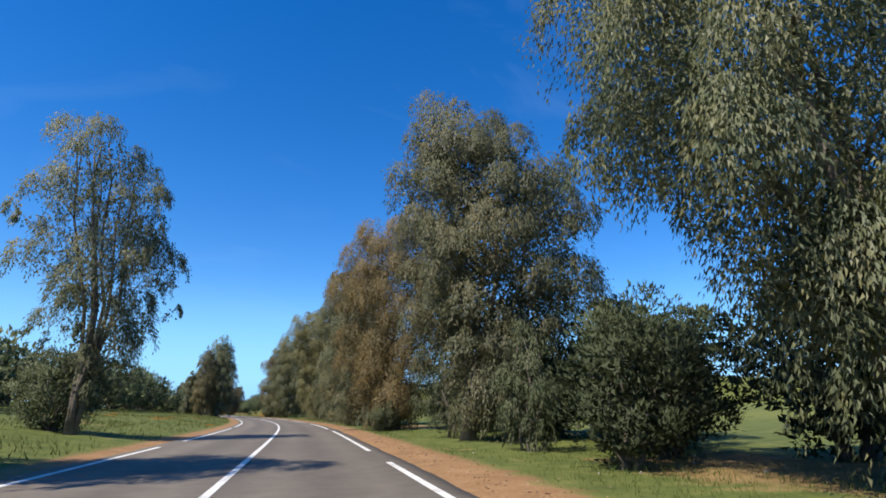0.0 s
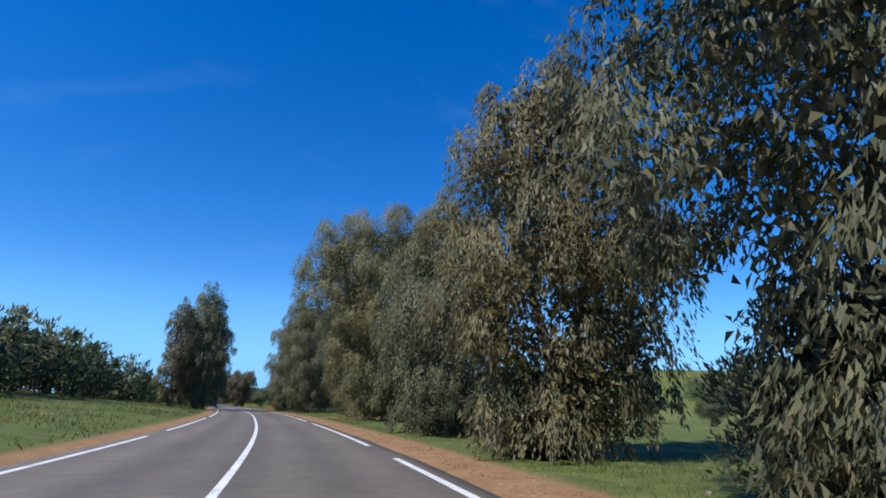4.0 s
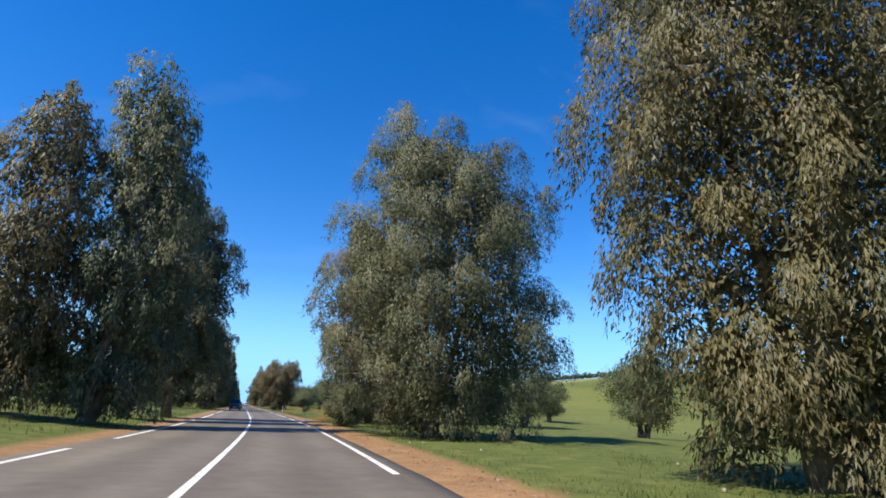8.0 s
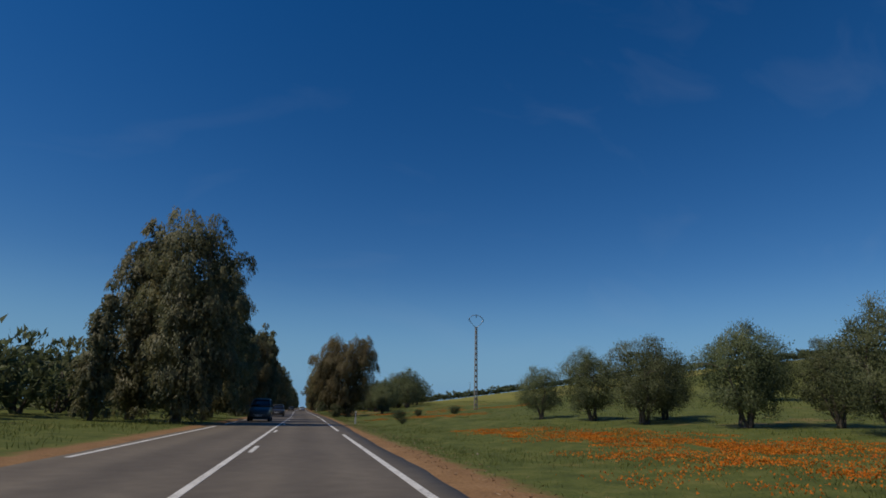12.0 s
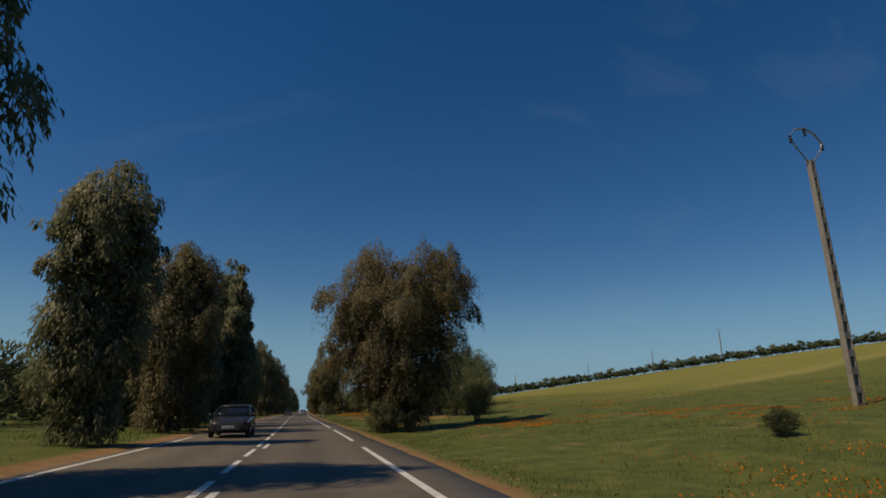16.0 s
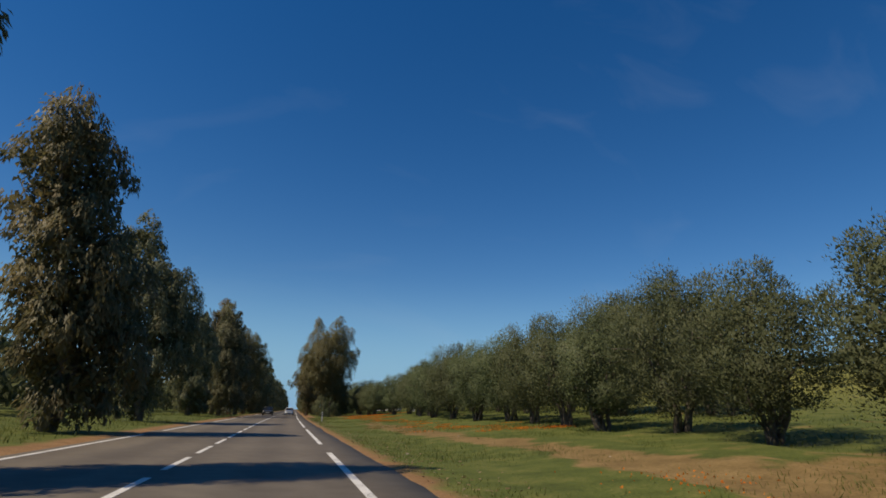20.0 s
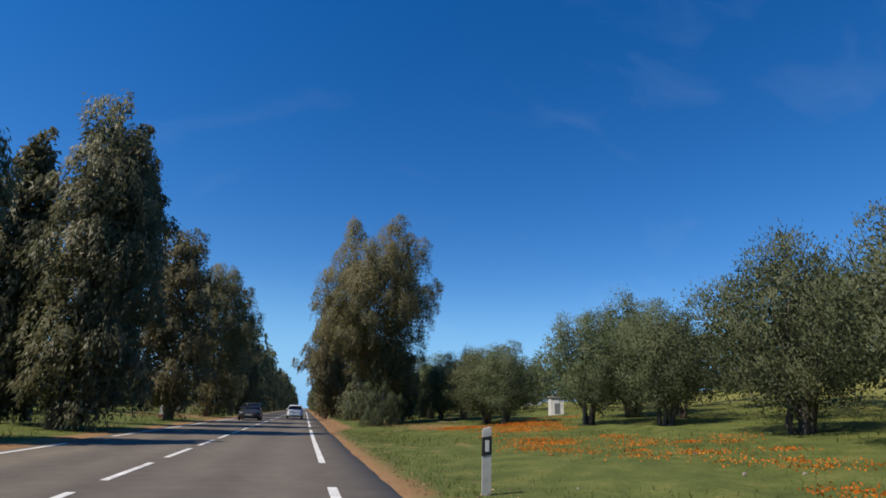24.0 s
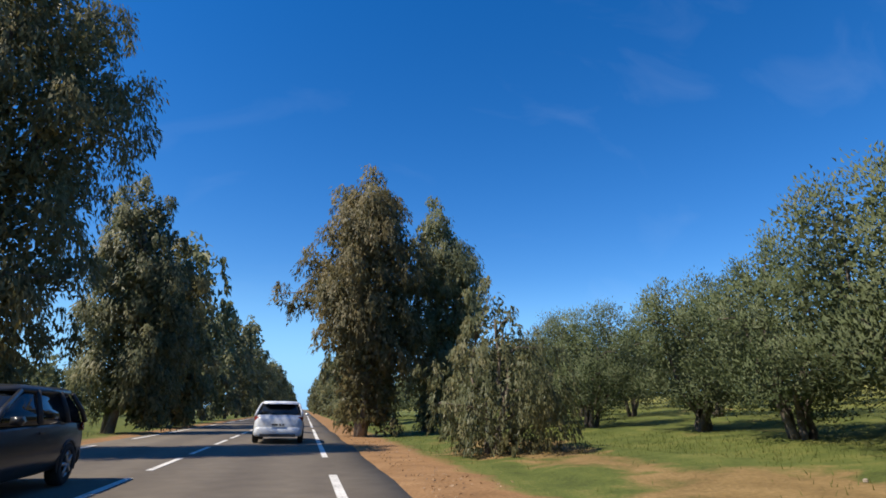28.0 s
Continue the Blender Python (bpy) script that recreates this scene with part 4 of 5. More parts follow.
    eucalyptus(394.0, -5.8, 10, 92, [(0.6, -1.6, 2.2), (4.0, -2.4, 2.6), (8.0, -2.0, 2.2), (11.2, -0.6, 0.6)], **far, mat=EUC_LEAF_RUST, label=dark)
    olive(29.5, -9.0, 3.2, 2.2, 72, leaves=7000, leaf=0.14, name="shrub", label="dark leafy shrub round the foot of a eucalyptus", group="roadside shrubs", mat=SHRUB_LEAF, low=0.02)


left_row()


def far_rows():
    rng = np.random.default_rng(80)
    plain = dict(leaves=2400, leaf=0.5, slim=0.34, size=1.2, nst=1, limbs=6, fill=1.4)
    a = eucalyptus(398.0, -5.6, 0, 81, [(0.5, -1.8, 1.8), (4.0, -2.8, 2.6), (8.0, -2.8, 3.0), (12.0, -1.8, 1.8), (14.0, -0.4, 0.4)], **plain)
    b = eucalyptus(402.0, 7.2, 0, 82, [(0.4, -2.0, 2.0), (3.5, -3.2, 2.8), (7.0, -2.8, 3.2), (10.0, -1.6, 1.6), (11.5, -0.4, 0.4)], **plain)
    y = 407.0
    while y < 800:
        again(a if rng.random() < 0.6 else b, y, -5.6 + rng.uniform(-0.8, 0.8), rng.uniform(0.8, 1.1), rng.uniform(0, 360), rng.uniform(0.95, 1.2))
        again(b if rng.random() < 0.6 else a, y + 4, 7.4 + rng.uniform(-0.8, 0.8), rng.uniform(0.7, 1.0), rng.uniform(0, 360), rng.uniform(0.95, 1.2))
        y += 9 + (y - 400) * 0.012


far_rows()


def groves():
    rng = np.random.default_rng(90)
    models = [olive(187.8, 18.9, 4.3, 2.2, 91, 19000, 0.085), olive(176.6, 21.3, 4.4, 2.3, 92, 19000, 0.085), olive(192.2, 18.2, 4.0, 2.0, 93, 19000, 0.085), olive(343.5, 14.6, 4.6, 2.2, 94, 19000, 0.085)]
    plain = [olive(304.0, 30.0, 5.0, 2.6, 95, leaves=1500, leaf=0.26, size=0.75), olive(312.0, 30.6, 5.0, 2.7, 96, leaves=1500, leaf=0.26, size=0.75)]
    mid = [olive(281.0, 23.2, 5.6, 3.0, 99, leaves=8000, leaf=0.13, size=0.6), olive(289.5, 22.6, 5.9, 3.1, 100, leaves=8000, leaf=0.13, size=0.6)]
    # single trees in the open field: y, d, model, height
    spots = [(102.8, 24.4, 1, 5.3), (102.5, 33.0, 2, 5.2), (122.3, 25.6, 0, 6.0), (121.0, 32.8, 1, 7.0), (139.6, 25.6, 2, 6.3), (139.0, 34.0, 0, 7.6), (107.8, 48.0, 1, 5.5), (156.2, 19.5, 0, 5.2), (152.8, 23.0, 1, 6.0), (166.0, 33.0, 2, 5.0), (169.0, 19.6, 0, 4.9),
             (197.0, 17.0, 0, 3.3), (189.5, 21.2, 1, 3.7), (182.2, 20.2, 2, 4.6), (180.7, 23.4, 0, 3.6), (203.0, 41.0, 0, 4.2), (247.4, 13.1, 2, 3.2),
             (75.0, 40.0, 1, 5.6), (62.0, 30.0, 2, 4.4), (61.0, 36.0, 0, 6.0), (68.0, 33.0, 2, 4.6), (71.0, 46.0, 0, 5.4), (56.0, 38.0, 1, 5.4), (82.0, 47.0, 0, 5.4), (88.0, 40.0, 2, 5.0), (58.0, 24.0, 1, 4.0)]
    for y, d, m, h in spots:
        again(models[m], y, d, h / 4.3, rng.uniform(0, 360))
    # the dense grove on the right: its front row and the trees seen past it; the back rows are one mass
    front = [(256.6, 15.2, 4.9), (261.0, 15.3, 5.2), (265.4, 14.8, 5.0), (270.2, 15.0, 4.7), (274.8, 15.6, 5.4), (279.4, 15.2, 5.1), (284.0, 15.8, 5.4), (288.6, 16.2, 5.6), (293.4, 16.6, 5.8), (291.8, 23.4, 7.6), (288.1, 24.6, 7.8), (298.5, 16.0, 5.8), (304.8, 16.0, 6.0), (310.2, 15.6, 5.4), (315.5, 16.6, 5.6), (320.2, 16.4, 5.2),
             (325.7, 17.6, 5.8), (332.7, 17.8, 5.2), (337.0, 16.6, 5.4), (340.9, 21.5, 6.6), (346.0, 14.2, 4.6), (349.9, 15.6, 5.0), (355.0, 15.2, 5.1), (358.3, 14.2, 4.8), (364.8, 14.8, 5.8), (368.4, 14.8, 4.8), (373.0, 15.6, 5.2), (378.5, 14.6, 5.0), (383.5, 15.2, 5.0), (389.0, 15.0, 5.0), (394.0, 15.0, 5.0)]
    for k, (y, d, h) in enumerate(front):
        again(models[k % 3], y, d, h / 4.3, rng.uniform(0, 360), rng.uniform(0.92, 1.12))
    back = []
    for row in range(1, 4):
        y = (0.0, 282.0, 302.0, 322.0)[row]
        while y < 445:
            d = 16.6 + row * 6.2 - 2.2 * float(smooth(y, 322, 345))
            if not (344 < y < 360 and 18 < d < 24.5) and not (284 < y < 297 and row == 1):
                spot = (y + rng.uniform(-0.8, 0.8), d + rng.uniform(-0.7, 0.7), rng.uniform(1.0, 1.3) - 0.14 * float(smooth(y, 322, 345)), rng.uniform(0, 360), rng.uniform(1.0, 1.2))
                if row == 1 and y < 400:
                    again(mid[rng.integers(2)], *spot[:2], spot[2] * 0.86, *spot[3:])
                else:
                    back.append(spot)
            y += 5.4
    y = 399.0
    while y < 445:
        back.append((y, 15.0, 1.0, rng.uniform(0, 360), 1.1))
        y += 5.4
    mass("olive_rows", plain, back, OLIVE_LEAF, "back rows of the olive grove, grey-green and dense")
    # the grove on the left
    far = olive(60.0, -20.0, 3.9, 2.3, 97, leaves=520, leaf=0.44, size=0.7, low=0.04)
    back = []
    for row in range(2):
        y = -10.0 + row * 2
        while y < 430:
            spot = (y, -20 - row * 7 + (3 if y > 145 else 0) + rng.uniform(-0.8, 0.8), rng.uniform(1.0, 1.3) + 0.3 * float(smooth(y, 70, 100) * (1 - smooth(y, 150, 165))), rng.uniform(0, 360), rng.uniform(0.95, 1.25))
            if row or y > 215:
                back.append(spot)
            elif not 57 < y < 63:
                again(far, *spot)
            y += 5.0
    mass("olive_rows", [far], back, OLIVE_LEAF, "back rows of the olive grove across the road")
    # olive rows along the ridge to the right
    dot = olive(300.0, 147.0, 3.0, 2.6, 98, low=0.04, leaves=140, leaf=0.7, size=0.9, spikes=3, label="small olive tree on the ridge line", mat=FAR_LEAF)
    crest = [(40, 384), (62, 370), (80, 362), (97, 355), (112, 349), (126, 342), (140, 334), (147, 302), (147, 200)]
    ridge = []
    for (d0, y0), (d1, y1) in zip(crest, crest[1:]):
        n = int(math.hypot(d1 - d0, y1 - y0) / 1.5)
        ridge += [(y0 + (y1 - y0) * k / n + rng.uniform(-1.5, 1.5), d0 + (d1 - d0) * k / n + rng.uniform(-1.5, 1.5), rng.uniform(0.55, 0.85), rng.uniform(0, 360), 1.7) for k in range(n)]
    mass("ridge_olives", [dot], ridge, FAR_LEAF, "hedge-like line of small olive trees along the ridge")



groves()


def shrubs():
    # airy young tree and bushes with shade in their leaf colour among the first trees, then the bushes at the feet of
    # later ones
    airy = dict(mat=SHRUB_LEAF, fill=0.15, name="young_tree", group="roadside shrubs", strand=0.8, share=0.9, reach=0.9, limbs=34, stem=0.45)
    eucalyptus(26.0, 8.6, -30, 111, [(0.3, -1.2, 1.4), (2.0, -2.0, 2.2), (4.0, -1.8, 2.2), (5.4, -1.2, 1.2), (6.2, -0.4, 0.4)], leaves=16000, leaf=0.13, size=0.5, nst=4, label="airy pale-green young tree with thin branches", **airy)
    eucalyptus(15.4, 8.3, -35, 115, [(0.2, -0.9, 0.9), (1.6, -1.3, 1.3), (2.8, -1.0, 1.0), (4.0, -0.3, 0.3)], leaves=8000, leaf=0.14, size=0.45, nst=3, label="pale-green young tree at a eucalyptus foot", **airy)
    eucalyptus(32.0, 12.2, -40, 116, [(0.5, -1.4, 1.4), (2.5, -2.6, 2.6), (5.0, -3.0, 3.0), (7.2, -2.0, 2.0), (8.6, -0.8, 0.8)], leaves=26000, leaf=0.12, size=0.55, nst=5, label="airy pale-green young tree with thin branches", **airy)
    low = olive(10.2, 8.6, 3.3, 1.9, 112, leaves=5200, leaf=0.145, name="shrub", label="dense shrub on the verge with shade painted into its leaves", group="roadside shrubs", low=0.08, mat=SHADED_SHRUB)
    leafy = olive(145.2, 5.9, 2.5, 1.8, 113, leaves=9000, leaf=0.12, mat=SHRUB_LEAF, name="shrub", label="green leafy shrub round a eucalyptus foot", group="roadside shrubs", low=0.02)
    rng = np.random.default_rng(114)
    for y, d, k in ((3.0, 11.5, 1.5), (8.5, 14.5, 1.5), (14, 12.5, 1.2), (22, 12, 1.25), (30.5, 12.2, 1.3), (39, 12.4, 1.1), (26, 15, 1.4), (5, 13, 1.2), (17.5, 14.5, 1.7), (21.0, 16.5, 1.8), (11.6, 11.0, 1.0)):
        again(low, y, d, k, rng.uniform(0, 360), 1.15)
    for y, d, k in ((241.4, 5.9, 0.62), (36.5, 6.8, 0.7), (53.0, 7.0, 0.95), (62.0, 7.2, 0.9), (72.0, 7.4, 0.85)):
        again(leafy, y, d, k, rng.uniform(0, 360))
    for y, d, k in ((214.5, 10.2, 0.26), (222.0, 13.5, 0.2), (218.0, 16.5, 0.24), (205.0, 9.0, 0.14)):
        again(low, y, d, k, rng.uniform(0, 360), 1.5, "low dark bush in the grass of the field")


shrubs()

# ---- cars ----


def paintwork(name, colour, metal=0.0):
    m = Mat(name, 0.28, metal)
    m.p.inputs["Coat Weight"].default_value = 0.15
    m.p.inputs["Specular IOR Level"].default_value = 0.3
    m.p.inputs["Coat Roughness"].default_value = 0.06
    dust = m.noise(5.0, 4.0)
    m.colour(m.mix(m.math("MULTIPLY", dust, 0.06), colour, (0.30, 0.27, 0.22)))
    return m.m


CAR_WHITE = paintwork("white_car_paint", (0.66, 0.68, 0.70), 0.1)
CAR_BLACK = paintwork("black_car_paint", (0.018, 0.020, 0.024))
CAR_GREY = paintwork("slate_car_paint", (0.045, 0.055, 0.06))
_g = Mat("tinted_glass", 0.05)
_g.colour((0.012, 0.014, 0.016))
TINT = _g.m
RUBBER = grained("tyre_rubber", (0.012, 0.012, 0.012), (0.028, 0.027, 0.026), 20.0, 0.9)
PLASTIC = grained("black_plastic", (0.02, 0.02, 0.021), (0.035, 0.035, 0.036), 30.0, 0.6)
ALLOY = grained("alloy_rim", (0.30, 0.31, 0.32), (0.48, 0.49, 0.50), 15.0, 0.35, 0.8, bump=0.0)
_g = Mat("red_lamp_glass", 0.12)
_g.colour((0.32, 0.012, 0.014))
RED_LAMP = _g.m
_g = Mat("clear_lamp_glass", 0.08, 0.4)
_g.colour((0.62, 0.64, 0.66))
CLEAR_LAMP = _g.m
PLATE = grained("plate_white", (0.55, 0.55, 0.53), (0.68, 0.68, 0.66), 12.0, 0.5, bump=0.0)


def ring(hw, y, z0, z1, tuck=0.72):
    """A rounded cross-section of the body, standing across the car."""
    h = z1 - z0
    half = [(hw * tuck, z0), (hw * 0.97, z0 + 0.10 * h), (hw, z0 + 0.35 * h), (hw * 0.99, z0 + 0.62 * h), (hw * 0.95, z0 + 0.88 * h), (hw * 0.86, z0 + 0.985 * h), (hw * 0.5, z1)]
    pts = [(x, y, z) for x, z in half]
    return pts + [(-x, y, z) for x, _, z in reversed(pts)]


def flat_ring(hw, y0, y1, z):
    """A rounded plan section of the cabin at height z."""
    c = 0.16
    pts = [(hw - c, y0), (hw, y0 + c), (hw, y1 - c), (hw - c, y1)]
    return [(x, y, z) for x, y in pts] + [(-x, y, z) for x, y in reversed(pts)]


def car(y, d, paint, label, toward, tall=1.0):
    """A hatchback with its wheels on the road; toward: it faces the oncoming way."""
    t = thing("car", pose(float(at(d, y)), y, 0.003, 0, 0, heading(y) + (180 if toward else 0)), label, "car", "cars on the road")
    k = tall
    body = Soup().loft([ring(0.66, -2.14, 0.44, 0.84 * k), ring(0.76, -2.10, 0.34, 0.93 * k), ring(0.83, -1.98, 0.27, 1.00 * k), ring(0.875, -1.6, 0.22, 1.01 * k), ring(0.89, -0.8, 0.20, 0.98 * k), ring(0.89, 0.3, 0.20, 0.96 * k),
                        ring(0.88, 1.05, 0.20, 0.94 * k), ring(0.86, 1.55, 0.22, 0.87 * k), ring(0.80, 1.92, 0.26, 0.78 * k), ring(0.70, 2.10, 0.32, 0.68 * k), ring(0.58, 2.16, 0.38, 0.58 * k)])
    part("body", body, paint, t, smooth_shade=True)
    z = [0.93 * k, 1.14 * k, 1.36 * k, 1.42 * k]
    part("window_band", Soup().loft([flat_ring(0.815, -2.02, 1.02, z[0]), flat_ring(0.765, -1.90, 0.62, z[1]), flat_ring(0.665, -1.66, 0.18, z[2]), flat_ring(0.64, -1.60, 0.10, z[3])]), TINT, t, "dark tinted glass", True)
    part("roof", Soup().loft([flat_ring(0.685, -1.74, 0.24, 1.375 * k), flat_ring(0.67, -1.72, 0.18, 1.43 * k), flat_ring(0.58, -1.55, 0.02, 1.475 * k), flat_ring(0.4, -1.3, -0.25, 1.485 * k)]), paint, t, smooth_shade=True)
    part("spoiler", Soup().loft([flat_ring(0.60, -1.90, -1.6, 1.375 * k), flat_ring(0.58, -1.88, -1.58, 1.41 * k)]), paint, t)
    for sx in (-1, 1):
        for y0, y1, z1 in ((1.0, 0.17, 1.38), (-0.25, -0.35, 1.40), (-1.98, -1.64, 1.38), (-1.25, -1.15, 1.40)):
            p = Soup().tube([(sx * 0.825, y0, 0.94 * k), (sx * 0.775, y0 * 0.72 + y1 * 0.28, 1.13 * k), (sx * 0.675, y1, z1 * k)], [0.045, 0.04, 0.035], 6)
            part("pillar", p, paint if abs(y0) > 0.9 and y0 != -1.25 else PLASTIC, t, smooth_shade=True)
        m = Soup().loft([[(sx * 0.99 + sx * 0.07 * a, 0.80 + q, 1.0 * k + 0.055 * c) for a, c in ((-1, -0.8), (0.6, -1), (1, 0), (0.6, 1), (-1, 0.9))] for q in (-0.05, 0.02, 0.06)])
        part("mirror", m, paint, t, smooth_shade=True)
        part("door_handle", Soup().box(sx * 0.885 - 0.012, sx * 0.885 + 0.012, -0.32, -0.14, 0.80 * k, 0.83 * k), paint, t)
        lamp = Soup().loft([[(sx * 0.845, -1.96, 0.80 * k), (sx * 0.86, -1.80, 0.86 * k), (sx * 0.85, -1.86, 0.94 * k), (sx * 0.80, -2.04, 0.93 * k)],
                            [(sx * 0.60, -2.135, 0.80 * k), (sx * 0.50, -2.11, 0.86 * k), (sx * 0.55, -2.105, 0.90 * k), (sx * 0.66, -2.10, 0.92 * k)]])
        part("tail_light", lamp, RED_LAMP, t, "red tail light")
        head = Soup().loft([[(sx * 0.80, 1.84, 0.60 * k), (sx * 0.85, 1.64, 0.68 * k), (sx * 0.84, 1.66, 0.76 * k), (sx * 0.78, 1.86, 0.72 * k)],
                            [(sx * 0.56, 2.12, 0.58 * k), (sx * 0.46, 2.13, 0.62 * k), (sx * 0.48, 2.11, 0.66 * k), (sx * 0.58, 2.09, 0.69 * k)]])
        part("headlight", head, CLEAR_LAMP, t, "clear headlight")
        for wy in (-1.32, 1.33):
            w = Soup()
            prof = [(0.20, -0.10), (0.29, -0.10), (0.315, -0.07), (0.32, 0.0), (0.315, 0.07), (0.29, 0.10), (0.20, 0.10)]
            rings = [[(sx * 0.80 + sx * q, wy + math.cos(a) * r, 0.32 + math.sin(a) * r) for q, r in [(pz, pr) for pr, pz in prof]] for a in np.linspace(0, 2 * math.pi, 20, endpoint=False)]
            w.loft(rings + rings[:1], cap=False)
            wheel = part("wheel", w, RUBBER, t, "black tyre", True)
            rim = Soup()
            for q in range(5):
                a = q * 1.2566
                rim.tube([(sx * 0.875, wy, 0.32), (sx * 0.885, wy + math.cos(a) * 0.11, 0.32 + math.sin(a) * 0.11), (sx * 0.87, wy + math.cos(a) * 0.205, 0.32 + math.sin(a) * 0.205)], [0.035, 0.03, 0.035], 5)
            rim.loft([[(sx * q, wy + math.cos(a) * r, 0.32 + math.sin(a) * r) for a in np.linspace(0, 2 * math.pi, 16, endpoint=False)] for q, r in ((0.78, 0.2), (0.88, 0.205), (0.885, 0.19), (0.80, 0.17))], cap=False)
            part("rim", rim, ALLOY, wheel, "spoked alloy rim", True)
            arch = Soup().tube([(sx * 0.872, wy + math.cos(a) * 0.35, 0.32 + math.sin(a) * 0.35) for a in np.linspace(-0.3, math.pi + 0.3, 13)], [0.026] * 13, 6)
            part("wheel_arch", arch, PLASTIC, t, smooth_shade=True)
    part("rear_bumper", Soup().loft([ring(0.70, -2.17, 0.28, 0.56, tuck=0.9), ring(0.80, -2.12, 0.26, 0.58, tuck=0.9), ring(0.86, -1.9, 0.25, 0.58, tuck=0.9)]), paint, t, smooth_shade=True)
    part("diffuser", Soup().box(-0.62, 0.62, -2.175, -2.0, 0.24, 0.34), PLASTIC, t)
    part("front_grille", Soup().box(-0.5, 0.5, 2.05, 2.175, 0.34, 0.52), PLASTIC, t)
    part("chrome_strip", Soup().box(-0.44, 0.44, 2.10, 2.185, 0.535, 0.555), ALLOY, t)
    for yy, name in ((-2.185, "rear_plate"), (2.185, "front_plate")):
        zz = 0.60 if yy < 0 else 0.42
        p = part(name, Soup().box(-0.26, 0.26, yy - 0.008, yy + 0.008, zz, zz + 0.11), PLATE, t)
        for x0, x1 in ((-0.21, -0.02), (0.04, 0.10), (0.14, 0.21)):
            part("plate_bar", Soup().box(x0, x1, yy - 0.011, yy + 0.011, zz + 0.03, zz + 0.08), BLACK, p)
    part("rear_wiper", Soup().tube([(0.0, -2.0, 0.98 * k), (-0.32, -1.985, 1.02 * k)], [0.012, 0.007], 5), PLASTIC, t)
    return t


car(380.2, 2.0, CAR_WHITE, "white hatchback with dark rear window driving ahead", False)
car(365.5, -1.6, CAR_BLACK, "black hatchback coming the other way in shade", True)
car(212.3, -2.0, CAR_GREY, "tall slate-grey van-like car coming the other way", True, 1.25)
car(239.2, -1.8, CAR_BLACK, "black car coming the other way past the trees", True)

# ---- roadside things ----


def marker_post(y, d):
    """Pale plastic verge post with a slanted black band and a white reflector."""
    t = thing("marker_post", pose(float(at(d, y)), y, float(land(d, y)) - 0.02, 0, 0, 4), "pale grey verge marker post with black band and reflector", "marker post", "verge marker posts")
    part("post", Soup().loft([[(-0.075, -0.03, z), (0.075, -0.03, z), (0.06, 0.035, z), (-0.06, 0.035, z)] for z in (-0.15, 0.95)] + [[(-0.07, -0.025, 1.0), (0.07, -0.025, 1.03), (0.055, 0.03, 1.03), (-0.055, 0.03, 1.0)]]), POST_WHITE, t)
    part("band", Soup().loft([[(-0.079, -0.036, z - 0.03), (0.079, -0.036, z), (0.064, 0.04, z), (-0.064, 0.04, z - 0.03)] for z in (0.62, 0.90)]), BLACK, t, "black band")
    part("reflector", Soup().box(-0.032, 0.032, -0.043, -0.035, 0.66, 0.83), WHITEWASH, t, "white reflector")
    return t


marker_post(208.5, 5.7)
marker_post(320.0, 5.8)


def stone_post(y, d, h=0.95):
    t = thing("stone_post", pose(float(at(d, y)), y, float(land(d, y)) - 0.03, 0, 0, 6), "short whitewashed masonry post by the side track", "post", "white posts")
    part("shaft", Soup().loft([[(-w, -w, z), (w, -w, z), (w, w, z), (-w, w, z)] for w, z in ((0.15, -0.1), (0.15, h * 0.9), (0.13, h), (0.07, h + 0.05))]), WHITEWASH, t)
    part("foot", Soup().loft([[(-w, -w, z), (w, -w, z), (w, w, z), (-w, w, z)] for w, z in ((0.17, -0.1), (0.165, 0.27), (0.152, 0.29))]), RED_PAINT, t, "faded red-brown foot")


for _y, _d in ((360.0, -7.8), (379.0, -10.4)):
    stone_post(_y, _d)


def hut():
    y, d = 353.6, 22.4
    t = thing("pump_hut", pose(float(at(d, y)), y, float(land(d, y)) - 0.05, 0, 0, -12), "small whitewashed block hut among the olive trees", "hut")
    for x0, x1, y0, y1 in ((-0.5, 0.5, -0.5, -0.38), (-0.5, 0.5, 0.38, 0.5), (-0.5, -0.38, -0.377, 0.377), (0.38, 0.5, -0.377, 0.377)):
        part("wall", Soup().box(x0, x1, y0, y1, -0.2, 1.25), WHITEWASH, t)
    part("roof_slab", Soup().loft([[(-a, -a, z), (a, -a, z), (a, a, z), (-a, a, z)] for a, z in ((0.58, 1.252), (0.58, 1.33), (0.54, 1.36))]), CONCRETE, t)
    part("hatch", Soup().box(-0.2, 0.2, -0.53, -0.502, 0.1, 0.85), STEEL, t, "dull metal hatch")


hut()


